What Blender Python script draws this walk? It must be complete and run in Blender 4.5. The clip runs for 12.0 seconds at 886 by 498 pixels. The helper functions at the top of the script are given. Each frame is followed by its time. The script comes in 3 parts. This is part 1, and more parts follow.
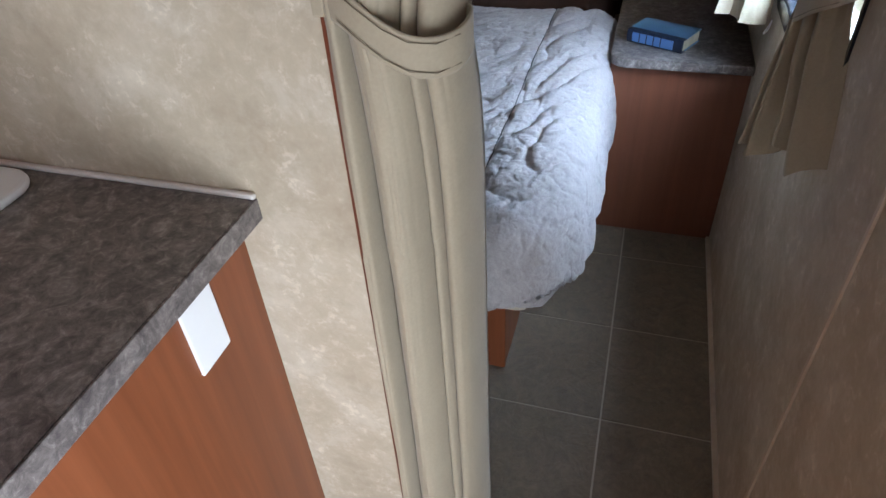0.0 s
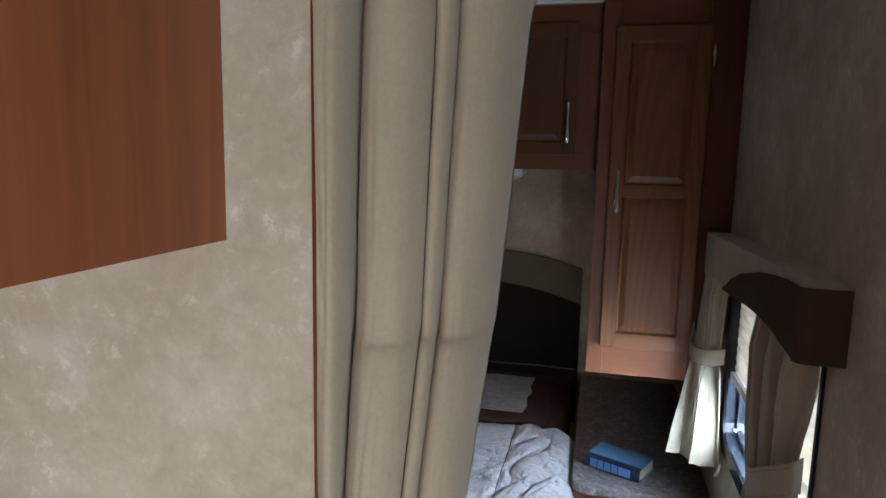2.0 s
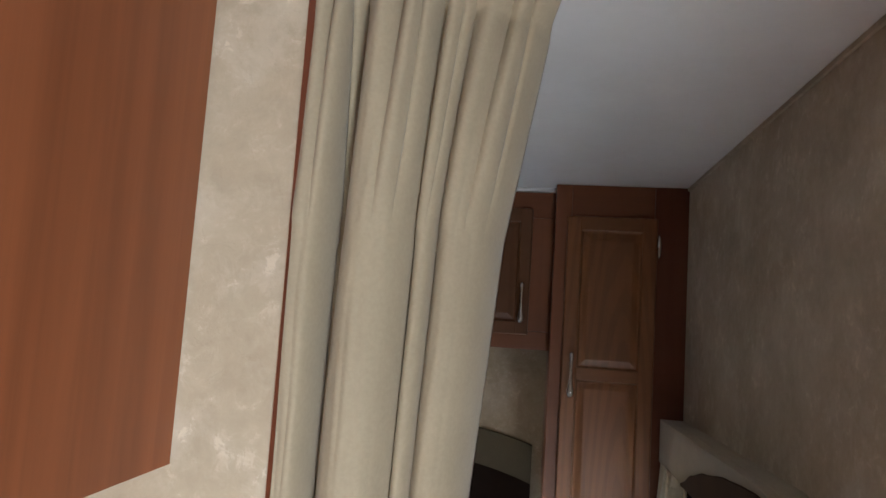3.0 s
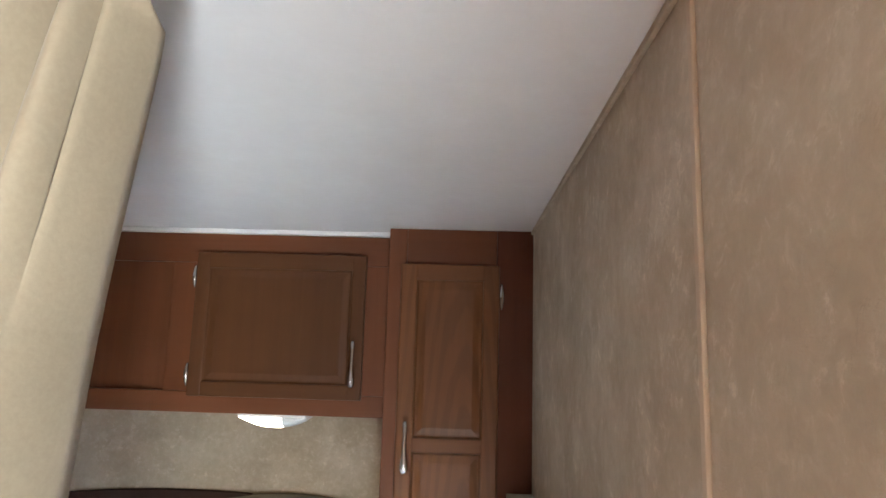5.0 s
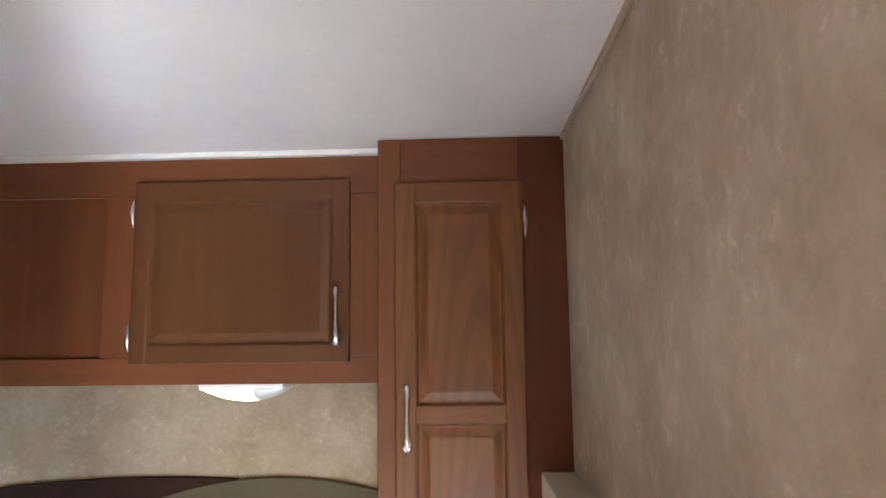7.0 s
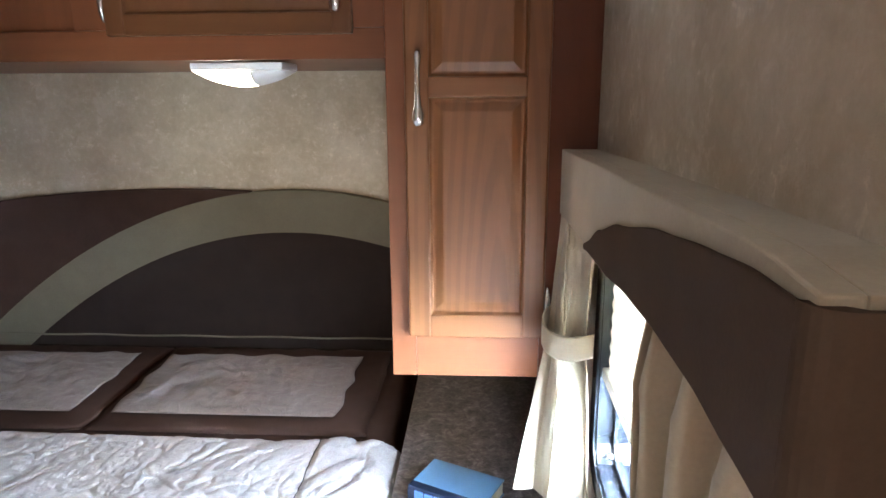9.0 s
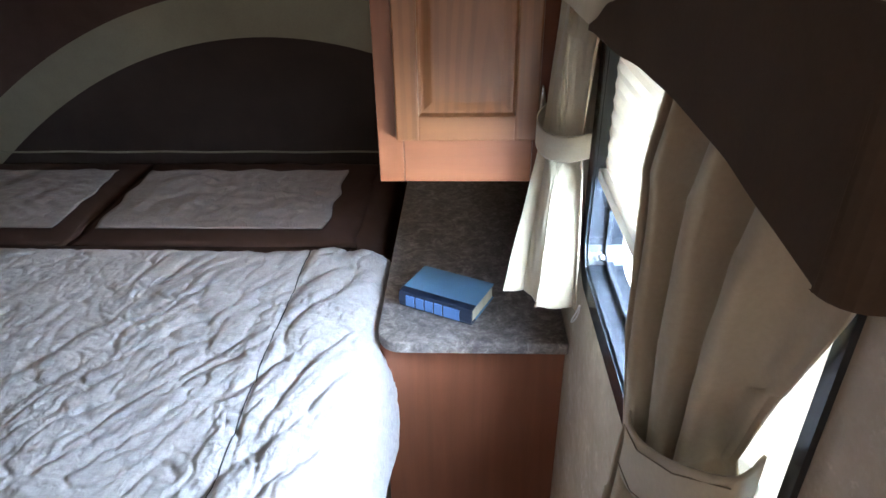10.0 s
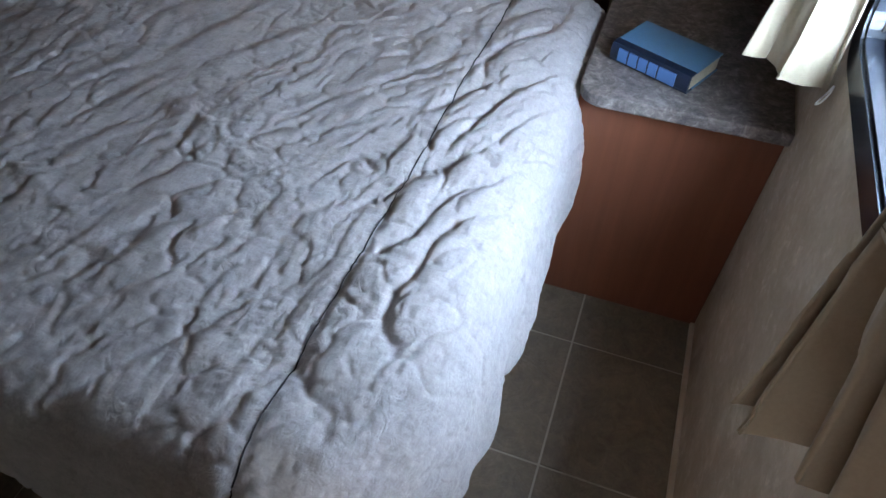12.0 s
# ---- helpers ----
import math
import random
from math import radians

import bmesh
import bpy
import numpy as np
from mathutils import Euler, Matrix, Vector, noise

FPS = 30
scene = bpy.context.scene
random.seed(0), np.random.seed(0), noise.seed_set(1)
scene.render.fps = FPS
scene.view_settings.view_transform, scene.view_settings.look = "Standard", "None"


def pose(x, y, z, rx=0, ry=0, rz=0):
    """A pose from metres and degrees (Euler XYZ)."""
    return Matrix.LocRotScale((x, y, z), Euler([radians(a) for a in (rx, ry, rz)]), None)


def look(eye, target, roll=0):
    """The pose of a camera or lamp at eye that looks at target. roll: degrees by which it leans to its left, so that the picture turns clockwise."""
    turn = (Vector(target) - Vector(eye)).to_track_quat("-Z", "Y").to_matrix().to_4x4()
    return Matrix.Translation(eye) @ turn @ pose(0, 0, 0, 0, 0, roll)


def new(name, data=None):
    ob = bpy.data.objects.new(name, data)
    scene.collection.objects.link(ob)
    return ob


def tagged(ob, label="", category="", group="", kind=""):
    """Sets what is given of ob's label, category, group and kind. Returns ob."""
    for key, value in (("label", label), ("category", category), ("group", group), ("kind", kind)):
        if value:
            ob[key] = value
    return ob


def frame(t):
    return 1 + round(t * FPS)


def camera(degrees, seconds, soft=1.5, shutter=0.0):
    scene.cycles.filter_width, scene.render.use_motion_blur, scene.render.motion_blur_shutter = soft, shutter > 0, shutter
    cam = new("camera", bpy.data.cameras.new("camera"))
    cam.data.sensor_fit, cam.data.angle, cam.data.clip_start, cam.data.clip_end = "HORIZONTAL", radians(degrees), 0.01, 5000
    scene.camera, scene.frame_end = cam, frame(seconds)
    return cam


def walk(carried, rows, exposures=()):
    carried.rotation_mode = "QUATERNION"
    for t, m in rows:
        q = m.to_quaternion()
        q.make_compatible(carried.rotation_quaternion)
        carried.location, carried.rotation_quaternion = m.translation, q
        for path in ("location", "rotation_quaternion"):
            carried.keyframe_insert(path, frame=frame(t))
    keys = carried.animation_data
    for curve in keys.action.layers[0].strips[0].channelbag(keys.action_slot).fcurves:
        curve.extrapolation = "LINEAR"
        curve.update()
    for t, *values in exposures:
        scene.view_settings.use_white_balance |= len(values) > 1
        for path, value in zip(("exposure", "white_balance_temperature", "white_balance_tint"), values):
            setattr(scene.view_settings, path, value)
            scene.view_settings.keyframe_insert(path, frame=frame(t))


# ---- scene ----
cam = camera(69.1, 12.0)
PATH = [
    (0, (0.895, -1.861, 1.358), (0.395, -0.391, 0.098), -3.8),
    (0.5, (0.878, -1.868, 1.415), (0.295, -0.208, 0.465), -1.4),
    (1, (0.866, -1.868, 1.461), (0.29, -0.069, 0.802), -0.5),
    (1.5, (0.86, -1.864, 1.504), (0.331, 0.004, 1.023), 2.0),
    (2, (0.851, -1.846, 1.539), (0.388, 0.079, 1.252), 1.2),
    (2.5, (0.825, -1.829, 1.574), (0.471, 0.138, 1.519), 2.3),
    (2.7, (0.816, -1.828, 1.585), (0.482, 0.143, 1.635), 3.1),
    (4.3, (0.876, -1.811, 1.644), (0.705, 0.125, 2.114), 1.6),
    (4.5, (0.904, -1.753, 1.636), (0.782, 0.193, 2.079), 1.3),
    (5, (1.021, -1.593, 1.667), (0.962, 0.379, 1.992), 1.7),
    (5.5, (1.041, -1.462, 1.665), (0.987, 0.518, 1.939), 0.9),
    (6, (1.016, -1.366, 1.649), (1.062, 0.593, 2.053), -0.4),
    (6.5, (0.998, -1.286, 1.645), (1.113, 0.678, 2.001), -1.4),
    (7, (1.009, -1.22, 1.613), (0.937, 0.764, 1.855), -0.7),
    (7.2, (1.004, -1.204, 1.618), (0.912, 0.79, 1.746), -0.6),
    (9, (1.001, -1.116, 1.452), (0.886, 0.821, 0.969), -0.4),
    (9.5, (1.006, -1.098, 1.428), (0.91, 0.753, 0.676), -0.9),
    (10, (0.993, -1.074, 1.402), (0.925, 0.66, 0.409), -0.8),
    (10.5, (0.99, -1.064, 1.369), (0.943, 0.523, 0.152), -0.7),
    (11, (0.973, -1.073, 1.332), (0.922, 0.369, -0.054), 2.2),
    (11.5, (0.956, -1.088, 1.319), (0.695, 0.251, -0.144), 0.8),
    (12, (0.929, -1.104, 1.306), (0.477, 0.147, -0.187), 0.3),
]

EXPOSURES = [(0.0, -0.3, 6000, 14), (1.0, -0.4, 5950, 13), (2.0, -0.4, 6100, 14), (2.7, 0.05, 6350, 13), (4.3, 0.85, 6550, 12), (5.0, 1.5, 6500, 11), (6.0, 1.75, 6550, 12), (7.2, 1.95, 6700, 14),
             (9.0, 1.65, 6350, 13), (9.5, 1.2, 6300, 12), (10.0, 0.7, 6200, 12), (10.5, 0.25, 6150, 13), (12.0, -0.1, 6100, 14)]
walk(cam, [(t, look(eye, target, roll)) for t, eye, target, roll in PATH], EXPOSURES)

# ---- light ----
world = bpy.data.worlds.new("sky")
scene.world = world
world.use_nodes = True
sky = world.node_tree.nodes.new("ShaderNodeTexSky")
sky.sky_type, sky.sun_disc = "NISHITA", False
sky.sun_elevation, sky.sun_rotation = radians(50), radians(60)
world.node_tree.links.new(sky.outputs[0], world.node_tree.nodes["Background"].inputs[0])
world.node_tree.nodes["Background"].inputs[1].default_value = 0.1


def area_lamp(name, at, target, w, h, watts, colour):
    data = bpy.data.lights.new(name, "AREA")
    data.shape, data.size, data.size_y, data.energy, data.color = "RECTANGLE", w, h, watts, colour
    ob = new(name, data)
    ob.matrix_world = look(at, target)
    return ob


# daylight standing in the bedroom window, and in the open entry door of the kitchen
area_lamp("window_daylight", (1.36, -0.49, 1.0), (0.6, -0.50, 0.60), 0.56, 0.36, 44, (0.62, 0.80, 1.0))
area_lamp("door_daylight", (1.24, -2.46, 0.52), (0, -2.40, 0.68), 0.62, 1.0, 70, (0.86, 0.94, 1.0))


# ---- materials ----
def mat(name, colour, rough=0.6, metal=0.0):
    m = bpy.data.materials.new(name)
    m.use_nodes = True
    n = m.node_tree.nodes
    b = n["Principled BSDF"]
    b.inputs["Base Color"].default_value = (*colour, 1)
    b.inputs["Roughness"].default_value = rough
    b.inputs["Metallic"].default_value = metal
    return m, m.node_tree, b


def node(tree, kind, **inputs):
    n = tree.nodes.new(kind)
    for key, value in inputs.items():
        n.inputs[key.replace("_", " ")].default_value = value
    return n


def coords(tree, scale=(1, 1, 1), rot=(0, 0, 0)):
    tc = tree.nodes.new("ShaderNodeTexCoord")
    mp = tree.nodes.new("ShaderNodeMapping")
    mp.inputs["Scale"].default_value = scale
    mp.inputs["Rotation"].default_value = rot
    tree.links.new(tc.outputs["Object"], mp.inputs[0])
    return mp.outputs[0]


def noise_tex(tree, vec, scale, detail=6, rough=0.6, warp=0.0):
    n = node(tree, "ShaderNodeTexNoise", Scale=scale, Detail=detail, Roughness=rough, Distortion=warp)
    tree.links.new(vec, n.inputs["Vector"])
    return n.outputs["Fac"]


def ramp(tree, fac, stops):
    r = tree.nodes.new("ShaderNodeValToRGB")
    e = r.color_ramp.elements
    while len(e) < len(stops):
        e.new(0.5)
    for el, (p, c) in zip(e, stops):
        el.position, el.color = p, (*c, 1)
    tree.links.new(fac, r.inputs[0])
    return r.outputs[0]


def mix(tree, a, b, fac, mode="MIX"):
    m = tree.nodes.new("ShaderNodeMix")
    m.data_type, m.blend_type = "RGBA", mode
    for sock, v in ((m.inputs[0], fac), (m.inputs[6], a), (m.inputs[7], b)):
        if isinstance(v, (int, float)):
            sock.default_value = v
        elif isinstance(v, tuple):
            sock.default_value = (*v, 1)
        else:
            tree.links.new(v, sock)
    return m.outputs[2]


def bump(tree, b, height, strength, distance):
    n = node(tree, "ShaderNodeBump", Strength=strength, Distance=distance)
    tree.links.new(height, n.inputs["Height"])
    tree.links.new(n.outputs[0], b.inputs["Normal"])


def wallpaper(name, dark, mid, light, contrast=1.0):
    """Printed paper that looks like trowelled plaster: soft clouds, paler smears with broken edges, small raised flakes."""
    m, t, b = mat(name, mid, 0.6)
    v = coords(t)
    big = noise_tex(t, v, 4.5, 6, 0.6, 0.3)
    dabs = noise_tex(t, v, 11, 9, 0.68, 0.25)
    small = noise_tex(t, v, 52, 6, 0.68, 0.4)
    pale = tuple(min(x * (1 + 0.22 * contrast), 0.9) for x in light)
    deep = tuple(x * (1 - 0.14 * contrast) for x in dark)
    c = ramp(t, big, [(0.36, dark), (0.5, mid), (0.64, light)])
    c = mix(t, c, ramp(t, dabs, [(0.32, deep), (0.47, mid), (0.53, mid), (0.60, light), (0.70, pale)]), 0.42)
    c = mix(t, c, ramp(t, small, [(0.36, deep), (0.5, mid), (0.585, light), (0.66, pale)]), 0.16)
    flake = mix(t, ramp(t, small, [(0.575, (0, 0, 0)), (0.625, (1, 1, 1))]), ramp(t, dabs, [(0.46, (0, 0, 0)), (0.60, (1, 1, 1))]), 1.0, "MULTIPLY")
    thin = mix(t, flake, (0.30 * contrast,) * 3, 1.0, "MULTIPLY")
    c = mix(t, c, tuple(min(x * (1 + 0.38 * contrast), 0.9) for x in light), thin)
    t.links.new(c, b.inputs["Base Color"])
    relief = noise_tex(t, coords(t, (1, 1, 0.8)), 26, 8, 0.68, 0.35)
    h = ramp(t, relief, [(0.40, (0.25,) * 3), (0.50, (0.3,) * 3), (0.545, (0.9,) * 3), (0.60, (0.7,) * 3), (0.66, (1, 1, 1))])
    bump(t, b, mix(t, mix(t, h, dabs, 0.3), flake, 0.35), 0.46 * contrast, 0.0024)
    t.links.new(ramp(t, dabs, [(0.3, (0.72,) * 3), (0.7, (0.48,) * 3)]), b.inputs["Roughness"])
    b.inputs["Specular IOR Level"].default_value = 0.28
    return m


def wood(name, dark, light, rough=0.4, along="z", scale=1.0, cathedral=0.0, coat=0.06):
    m, t, b = mat(name, light, rough)
    s = {"z": (34, 34, 1.5), "x": (1.5, 34, 34), "y": (34, 1.5, 34)}[along]
    v = coords(t, tuple(k * scale for k in s))
    oi = t.nodes.new("ShaderNodeObjectInfo")
    add = t.nodes.new("ShaderNodeVectorMath")
    add.operation = "MULTIPLY_ADD"
    comb = t.nodes.new("ShaderNodeCombineXYZ")
    for k in range(3):
        t.links.new(oi.outputs["Random"], comb.inputs[k])
    t.links.new(comb.outputs[0], add.inputs[0])
    add.inputs[1].default_value = (9, 7, 5)
    t.links.new(v, add.inputs[2])
    v = add.outputs[0]
    grain = noise_tex(t, v, 1.0, 7, 0.62, 0.4)
    broad = noise_tex(t, coords(t, tuple(k * scale * 0.12 for k in s)), 1.0, 3, 0.5, 0.5)
    c = ramp(t, grain, [(0.28, dark), (0.5, tuple((a + q) / 2 for a, q in zip(dark, light))), (0.72, light)])
    c = mix(t, c, ramp(t, broad, [(0.3, tuple(x * 0.75 for x in light)), (0.7, tuple(x * 1.15 for x in light))]), 0.45)
    if cathedral:
        w = t.nodes.new("ShaderNodeTexWave")
        w.wave_type, w.rings_direction = "RINGS", "Y"
        for key, val in (("Scale", 17.0), ("Distortion", 3.5), ("Detail", 3.0), ("Detail Scale", 1.4)):
            w.inputs[key].default_value = val
        cv = coords(t, (1.0, 1.0, 0.11))
        cv.node.inputs["Location"].default_value = (-1.035, 0, -0.108)
        t.links.new(cv, w.inputs["Vector"])
        c = mix(t, c, ramp(t, w.outputs["Fac"], [(0.25, tuple(x * 0.55 for x in dark)), (0.6, light)]), cathedral)
    t.links.new(c, b.inputs["Base Color"])
    b.inputs["Coat Weight"].default_value = coat
    b.inputs["Coat Roughness"].default_value = 0.3
    b.inputs["Specular IOR Level"].default_value = 0.3
    bump(t, b, grain, 0.12, 0.0006)
    return m


def laminate(name):
    m, t, b = mat(name, (0.07, 0.06, 0.05), 0.33)
    v = coords(t)
    a = noise_tex(t, v, 17, 7, 0.7, 2.2)
    f = noise_tex(t, v, 75, 5, 0.7, 0.8)
    c = ramp(t, a, [(0.30, (0.036, 0.029, 0.028)), (0.46, (0.105, 0.087, 0.080)), (0.56, (0.215, 0.187, 0.168)), (0.70, (0.46, 0.43, 0.39))])
    c2 = ramp(t, f, [(0.36, (0.058, 0.050, 0.052)), (0.55, (0.195, 0.170, 0.157)), (0.72, (0.48, 0.45, 0.41))])
    t.links.new(mix(t, c, c2, 0.5), b.inputs["Base Color"])
    bump(t, b, f, 0.08, 0.0005)
    return m


def cloth(name, colour, rough=0.85, vary=0.18, sheen=0.15):
    m, t, b = mat(name, colour, rough)
    v = coords(t)
    n = noise_tex(t, v, 9, 5, 0.6, 0.3)
    f = noise_tex(t, v, 240, 3, 0.6)
    c = ramp(t, n, [(0.3, tuple(x * (1 - vary) for x in colour)), (0.7, tuple(min(1, x * (1 + vary)) for x in colour))])
    c = mix(t, c, ramp(t, f, [(0.35, tuple(x * 0.8 for x in colour)), (0.65, tuple(min(1, x * 1.15) for x in colour))]), 0.22)
    t.links.new(c, b.inputs["Base Color"])
    b.inputs["Sheen Weight"].default_value = sheen
    bump(t, b, f, 0.25, 0.0008)
    return m


M_WALL = wallpaper("trowelled_wallpaper", (0.385, 0.312, 0.220), (0.462, 0.388, 0.280), (0.59, 0.525, 0.415))
M_CEIL = wallpaper("ceiling_vinyl", (0.69, 0.68, 0.675), (0.71, 0.70, 0.695), (0.73, 0.725, 0.72), 0.12)
M_CHERRY = wood("cherry_veneer", (0.10, 0.028, 0.010), (0.255, 0.080, 0.031), 0.38)
# cherry again, darkened so the nightstand's weaker light sits in its colour
M_NIGHT = wood("shaded_cherry_veneer", (0.085, 0.027, 0.013), (0.185, 0.066, 0.034), 0.4)
M_FACE = wood("stained_face_frame", (0.115, 0.037, 0.015), (0.19, 0.064, 0.026), 0.36)
M_FACEX = wood("stained_face_rail", (0.115, 0.037, 0.015), (0.19, 0.064, 0.026), 0.36, along="x")
# the partition trim's own dark red-brown; on the wardrobe filler, shade as colour
M_FILL = wood("dark_trim_shaded_filler", (0.085, 0.024, 0.011), (0.145, 0.043, 0.019), 0.36)
M_OAK = wood("stained_oak", (0.115, 0.042, 0.014), (0.20, 0.077, 0.027), 0.36, cathedral=0.2)
M_OAKX = wood("stained_oak_rail", (0.115, 0.042, 0.014), (0.20, 0.077, 0.027), 0.36, along="x")
# same oak as the wardrobe, darker: overhead doors carry their shade in the colour
M_OAK_SHADED = wood("shaded_oak_door", (0.068, 0.025, 0.0085), (0.108, 0.041, 0.0150), 0.36)
M_OAKX_SHADED = wood("shaded_oak_rail", (0.075, 0.028, 0.0095), (0.122, 0.047, 0.0170), 0.36, along="x")
M_LAM = laminate("mottled_laminate")
M_CURT = cloth("tan_curtain_cloth", (0.355, 0.297, 0.203), 0.8, 0.06)
M_VALL = cloth("oatmeal_valance_cloth", (0.36, 0.30, 0.20), 0.9, 0.12)
M_BROWN = cloth("dark_brown_suede", (0.043, 0.022, 0.0155), 0.9, 0.2, sheen=0.0)
M_HBDARK = cloth("espresso_vinyl", (0.017, 0.0095, 0.0068), 0.85, 0.2, sheen=0.0)
M_VALB = cloth("brown_suede_valance", (0.060, 0.036, 0.021), 0.9, 0.15, sheen=0.0)
for m_ in (M_HBDARK, M_BROWN, M_VALB):
    m_.node_tree.nodes["Principled BSDF"].inputs["Specular IOR Level"].default_value = 0.2
M_HBBAND = cloth("olive_band_cloth", (0.125, 0.108, 0.07), 0.8, 0.1, sheen=0.0)
M_WHITE, T_, B_ = mat("white_plastic", (0.82, 0.83, 0.82), 0.3)
M_TRIMW, T_, B_ = mat("white_trim_strip", (0.80, 0.80, 0.79), 0.35)
M_METAL, T_, B_ = mat("brushed_nickel", (0.72, 0.72, 0.72), 0.24, 1.0)
M_BLACK, T_, B_ = mat("black_window_frame", (0.012, 0.014, 0.018), 0.22)
M_THREAD, T_, B_ = mat("tan_thread", (0.16, 0.13, 0.085), 0.9)
M_SEAM, T_, B_ = mat("dark_thread", (0.02, 0.02, 0.022), 0.9)
M_BATTEN = wood("papered_batten", (0.46, 0.36, 0.25), (0.56, 0.46, 0.34), 0.5, coat=0.0)
M_GROUT, T_, B_ = mat("grout", (0.42, 0.37, 0.29), 0.9)
M_CAULK, T_, B_ = mat("white_caulk", (0.74, 0.70, 0.64), 0.5)


def make_quilt(name="quilted_coverlet", tint=(1.0, 1.0, 1.0)):
    """Washed cotton: mottled greys, a fine crossed weave and small puckers."""
    m, t, b = mat(name, (0.50, 0.46, 0.43), 0.92)
    v = coords(t)
    crease = noise_tex(t, coords(t, (46, 30, 40), (0, 0, 0.43)), 1.0, 7, 0.68, 1.6)
    fine = noise_tex(t, v, 420, 3, 0.7)
    warp = noise_tex(t, coords(t, (60, 340, 60)), 1.0, 3, 0.6, 0.2)
    weft = noise_tex(t, coords(t, (340, 60, 340)), 1.0, 3, 0.6, 0.2)
    weave = mix(t, warp, weft, 0.5)
    h = mix(t, ramp(t, crease, [(0.30, (0, 0, 0)), (0.47, (0.7,) * 3), (0.7, (1, 1, 1))]), mix(t, fine, weave, 0.5), 0.22)
    bump(t, b, h, 0.75, 0.0034)
    blot = noise_tex(t, v, 34, 7, 0.72, 0.5)
    c = ramp(t, blot, [(0.3, (0.35, 0.32, 0.315)), (0.5, (0.46, 0.43, 0.42)), (0.7, (0.56, 0.53, 0.515))])
    c = mix(t, c, ramp(t, weave, [(0.38, (0.31, 0.285, 0.285)), (0.62, (0.60, 0.575, 0.56))]), 0.42)
    c = mix(t, c, ramp(t, fine, [(0.35, (0.36, 0.33, 0.32)), (0.65, (0.60, 0.57, 0.55))]), 0.2)
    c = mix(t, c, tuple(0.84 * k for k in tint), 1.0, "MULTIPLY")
    t.links.new(c, b.inputs["Base Color"])
    b.inputs["Sheen Weight"].default_value = 0.2
    return m


M_QUILT = make_quilt()
# quilt cloth tinted tan and multiplied down for the shade at the bed head
M_SHAM = make_quilt("shaded_sham_quilting", (0.47, 0.39, 0.345))


def make_tile():
    """Printed slate: cloudy browns, split layers with crisp ledges, a few pale scratches; each tile differs."""
    m, t, b = mat("slate_look_vinyl_tile", (0.16, 0.13, 0.10), 0.45)
    oi = t.nodes.new("ShaderNodeObjectInfo")
    comb = t.nodes.new("ShaderNodeCombineXYZ")
    t.links.new(oi.outputs["Random"], comb.inputs[0])
    t.links.new(oi.outputs["Random"], comb.inputs[1])
    turn = t.nodes.new("ShaderNodeVectorRotate")
    turn.rotation_type = "Z_AXIS"
    spin = t.nodes.new("ShaderNodeMath")
    spin.operation = "MULTIPLY"
    spin.inputs[1].default_value = 23.0
    t.links.new(oi.outputs["Random"], spin.inputs[0])
    t.links.new(spin.outputs[0], turn.inputs["Angle"])
    t.links.new(coords(t), turn.inputs["Vector"])
    add = t.nodes.new("ShaderNodeVectorMath")
    add.operation = "MULTIPLY_ADD"
    t.links.new(comb.outputs[0], add.inputs[0])
    add.inputs[1].default_value = (17, 31, 0)
    t.links.new(turn.outputs[0], add.inputs[2])
    a = noise_tex(t, add.outputs[0], 9, 9, 0.68, 1.6)
    f = noise_tex(t, add.outputs[0], 34, 7, 0.72, 1.2)
    long = t.nodes.new("ShaderNodeVectorMath")
    long.operation = "MULTIPLY"
    t.links.new(add.outputs[0], long.inputs[0])
    long.inputs[1].default_value = (10, 70, 1)
    scratch = noise_tex(t, long.outputs[0], 1.0, 4, 0.6, 0.6)
    c = ramp(t, a, [(0.30, (0.105, 0.077, 0.047)), (0.46, (0.172, 0.130, 0.082)), (0.50, (0.225, 0.172, 0.112)), (0.53, (0.155, 0.118, 0.075)), (0.70, (0.28, 0.218, 0.145))])
    c = mix(t, c, ramp(t, f, [(0.35, (0.10, 0.077, 0.055)), (0.65, (0.275, 0.216, 0.148))]), 0.4)
    c = mix(t, c, ramp(t, scratch, [(0.62, (0.12, 0.096, 0.07)), (0.72, (0.25, 0.215, 0.17))]), 0.16)
    t.links.new(c, b.inputs["Base Color"])
    ledge = ramp(t, a, [(0.36, (0, 0, 0)), (0.43, (0.3,) * 3), (0.445, (0.5,) * 3), (0.51, (0.55,) * 3), (0.525, (0.8,) * 3), (0.62, (1, 1, 1))])
    bump(t, b, mix(t, ledge, f, 0.35), 0.9, 0.006)
    return m


M_TILE = make_tile()


def make_shade():
    m, t, b = mat("pleated_shade_fabric", (0.62, 0.53, 0.41), 0.8)
    tr = node(t, "ShaderNodeBsdfTranslucent")
    tr.inputs["Color"].default_value = (0.80, 0.74, 0.64, 1)
    ms = t.nodes.new("ShaderNodeMixShader")
    ms.inputs[0].default_value = 0.2
    t.links.new(b.outputs[0], ms.inputs[1])
    t.links.new(tr.outputs[0], ms.inputs[2])
    t.links.new(ms.outputs[0], t.nodes["Material Output"].inputs[0])
    return m


M_SHADE = make_shade()


def make_glass():
    m, t, b = mat("window_glass", (0.95, 0.98, 1.0), 0.02)
    b.inputs["Transmission Weight"].default_value = 1.0
    b.inputs["IOR"].default_value = 1.1
    return m


M_GLASS = make_glass()


def make_lit(name, colour, strength):
    m, t, b = mat(name, (0.9, 0.88, 0.84), 0.35)
    b.inputs["Emission Color"].default_value = (*colour, 1)
    b.inputs["Emission Strength"].default_value = strength
    return m


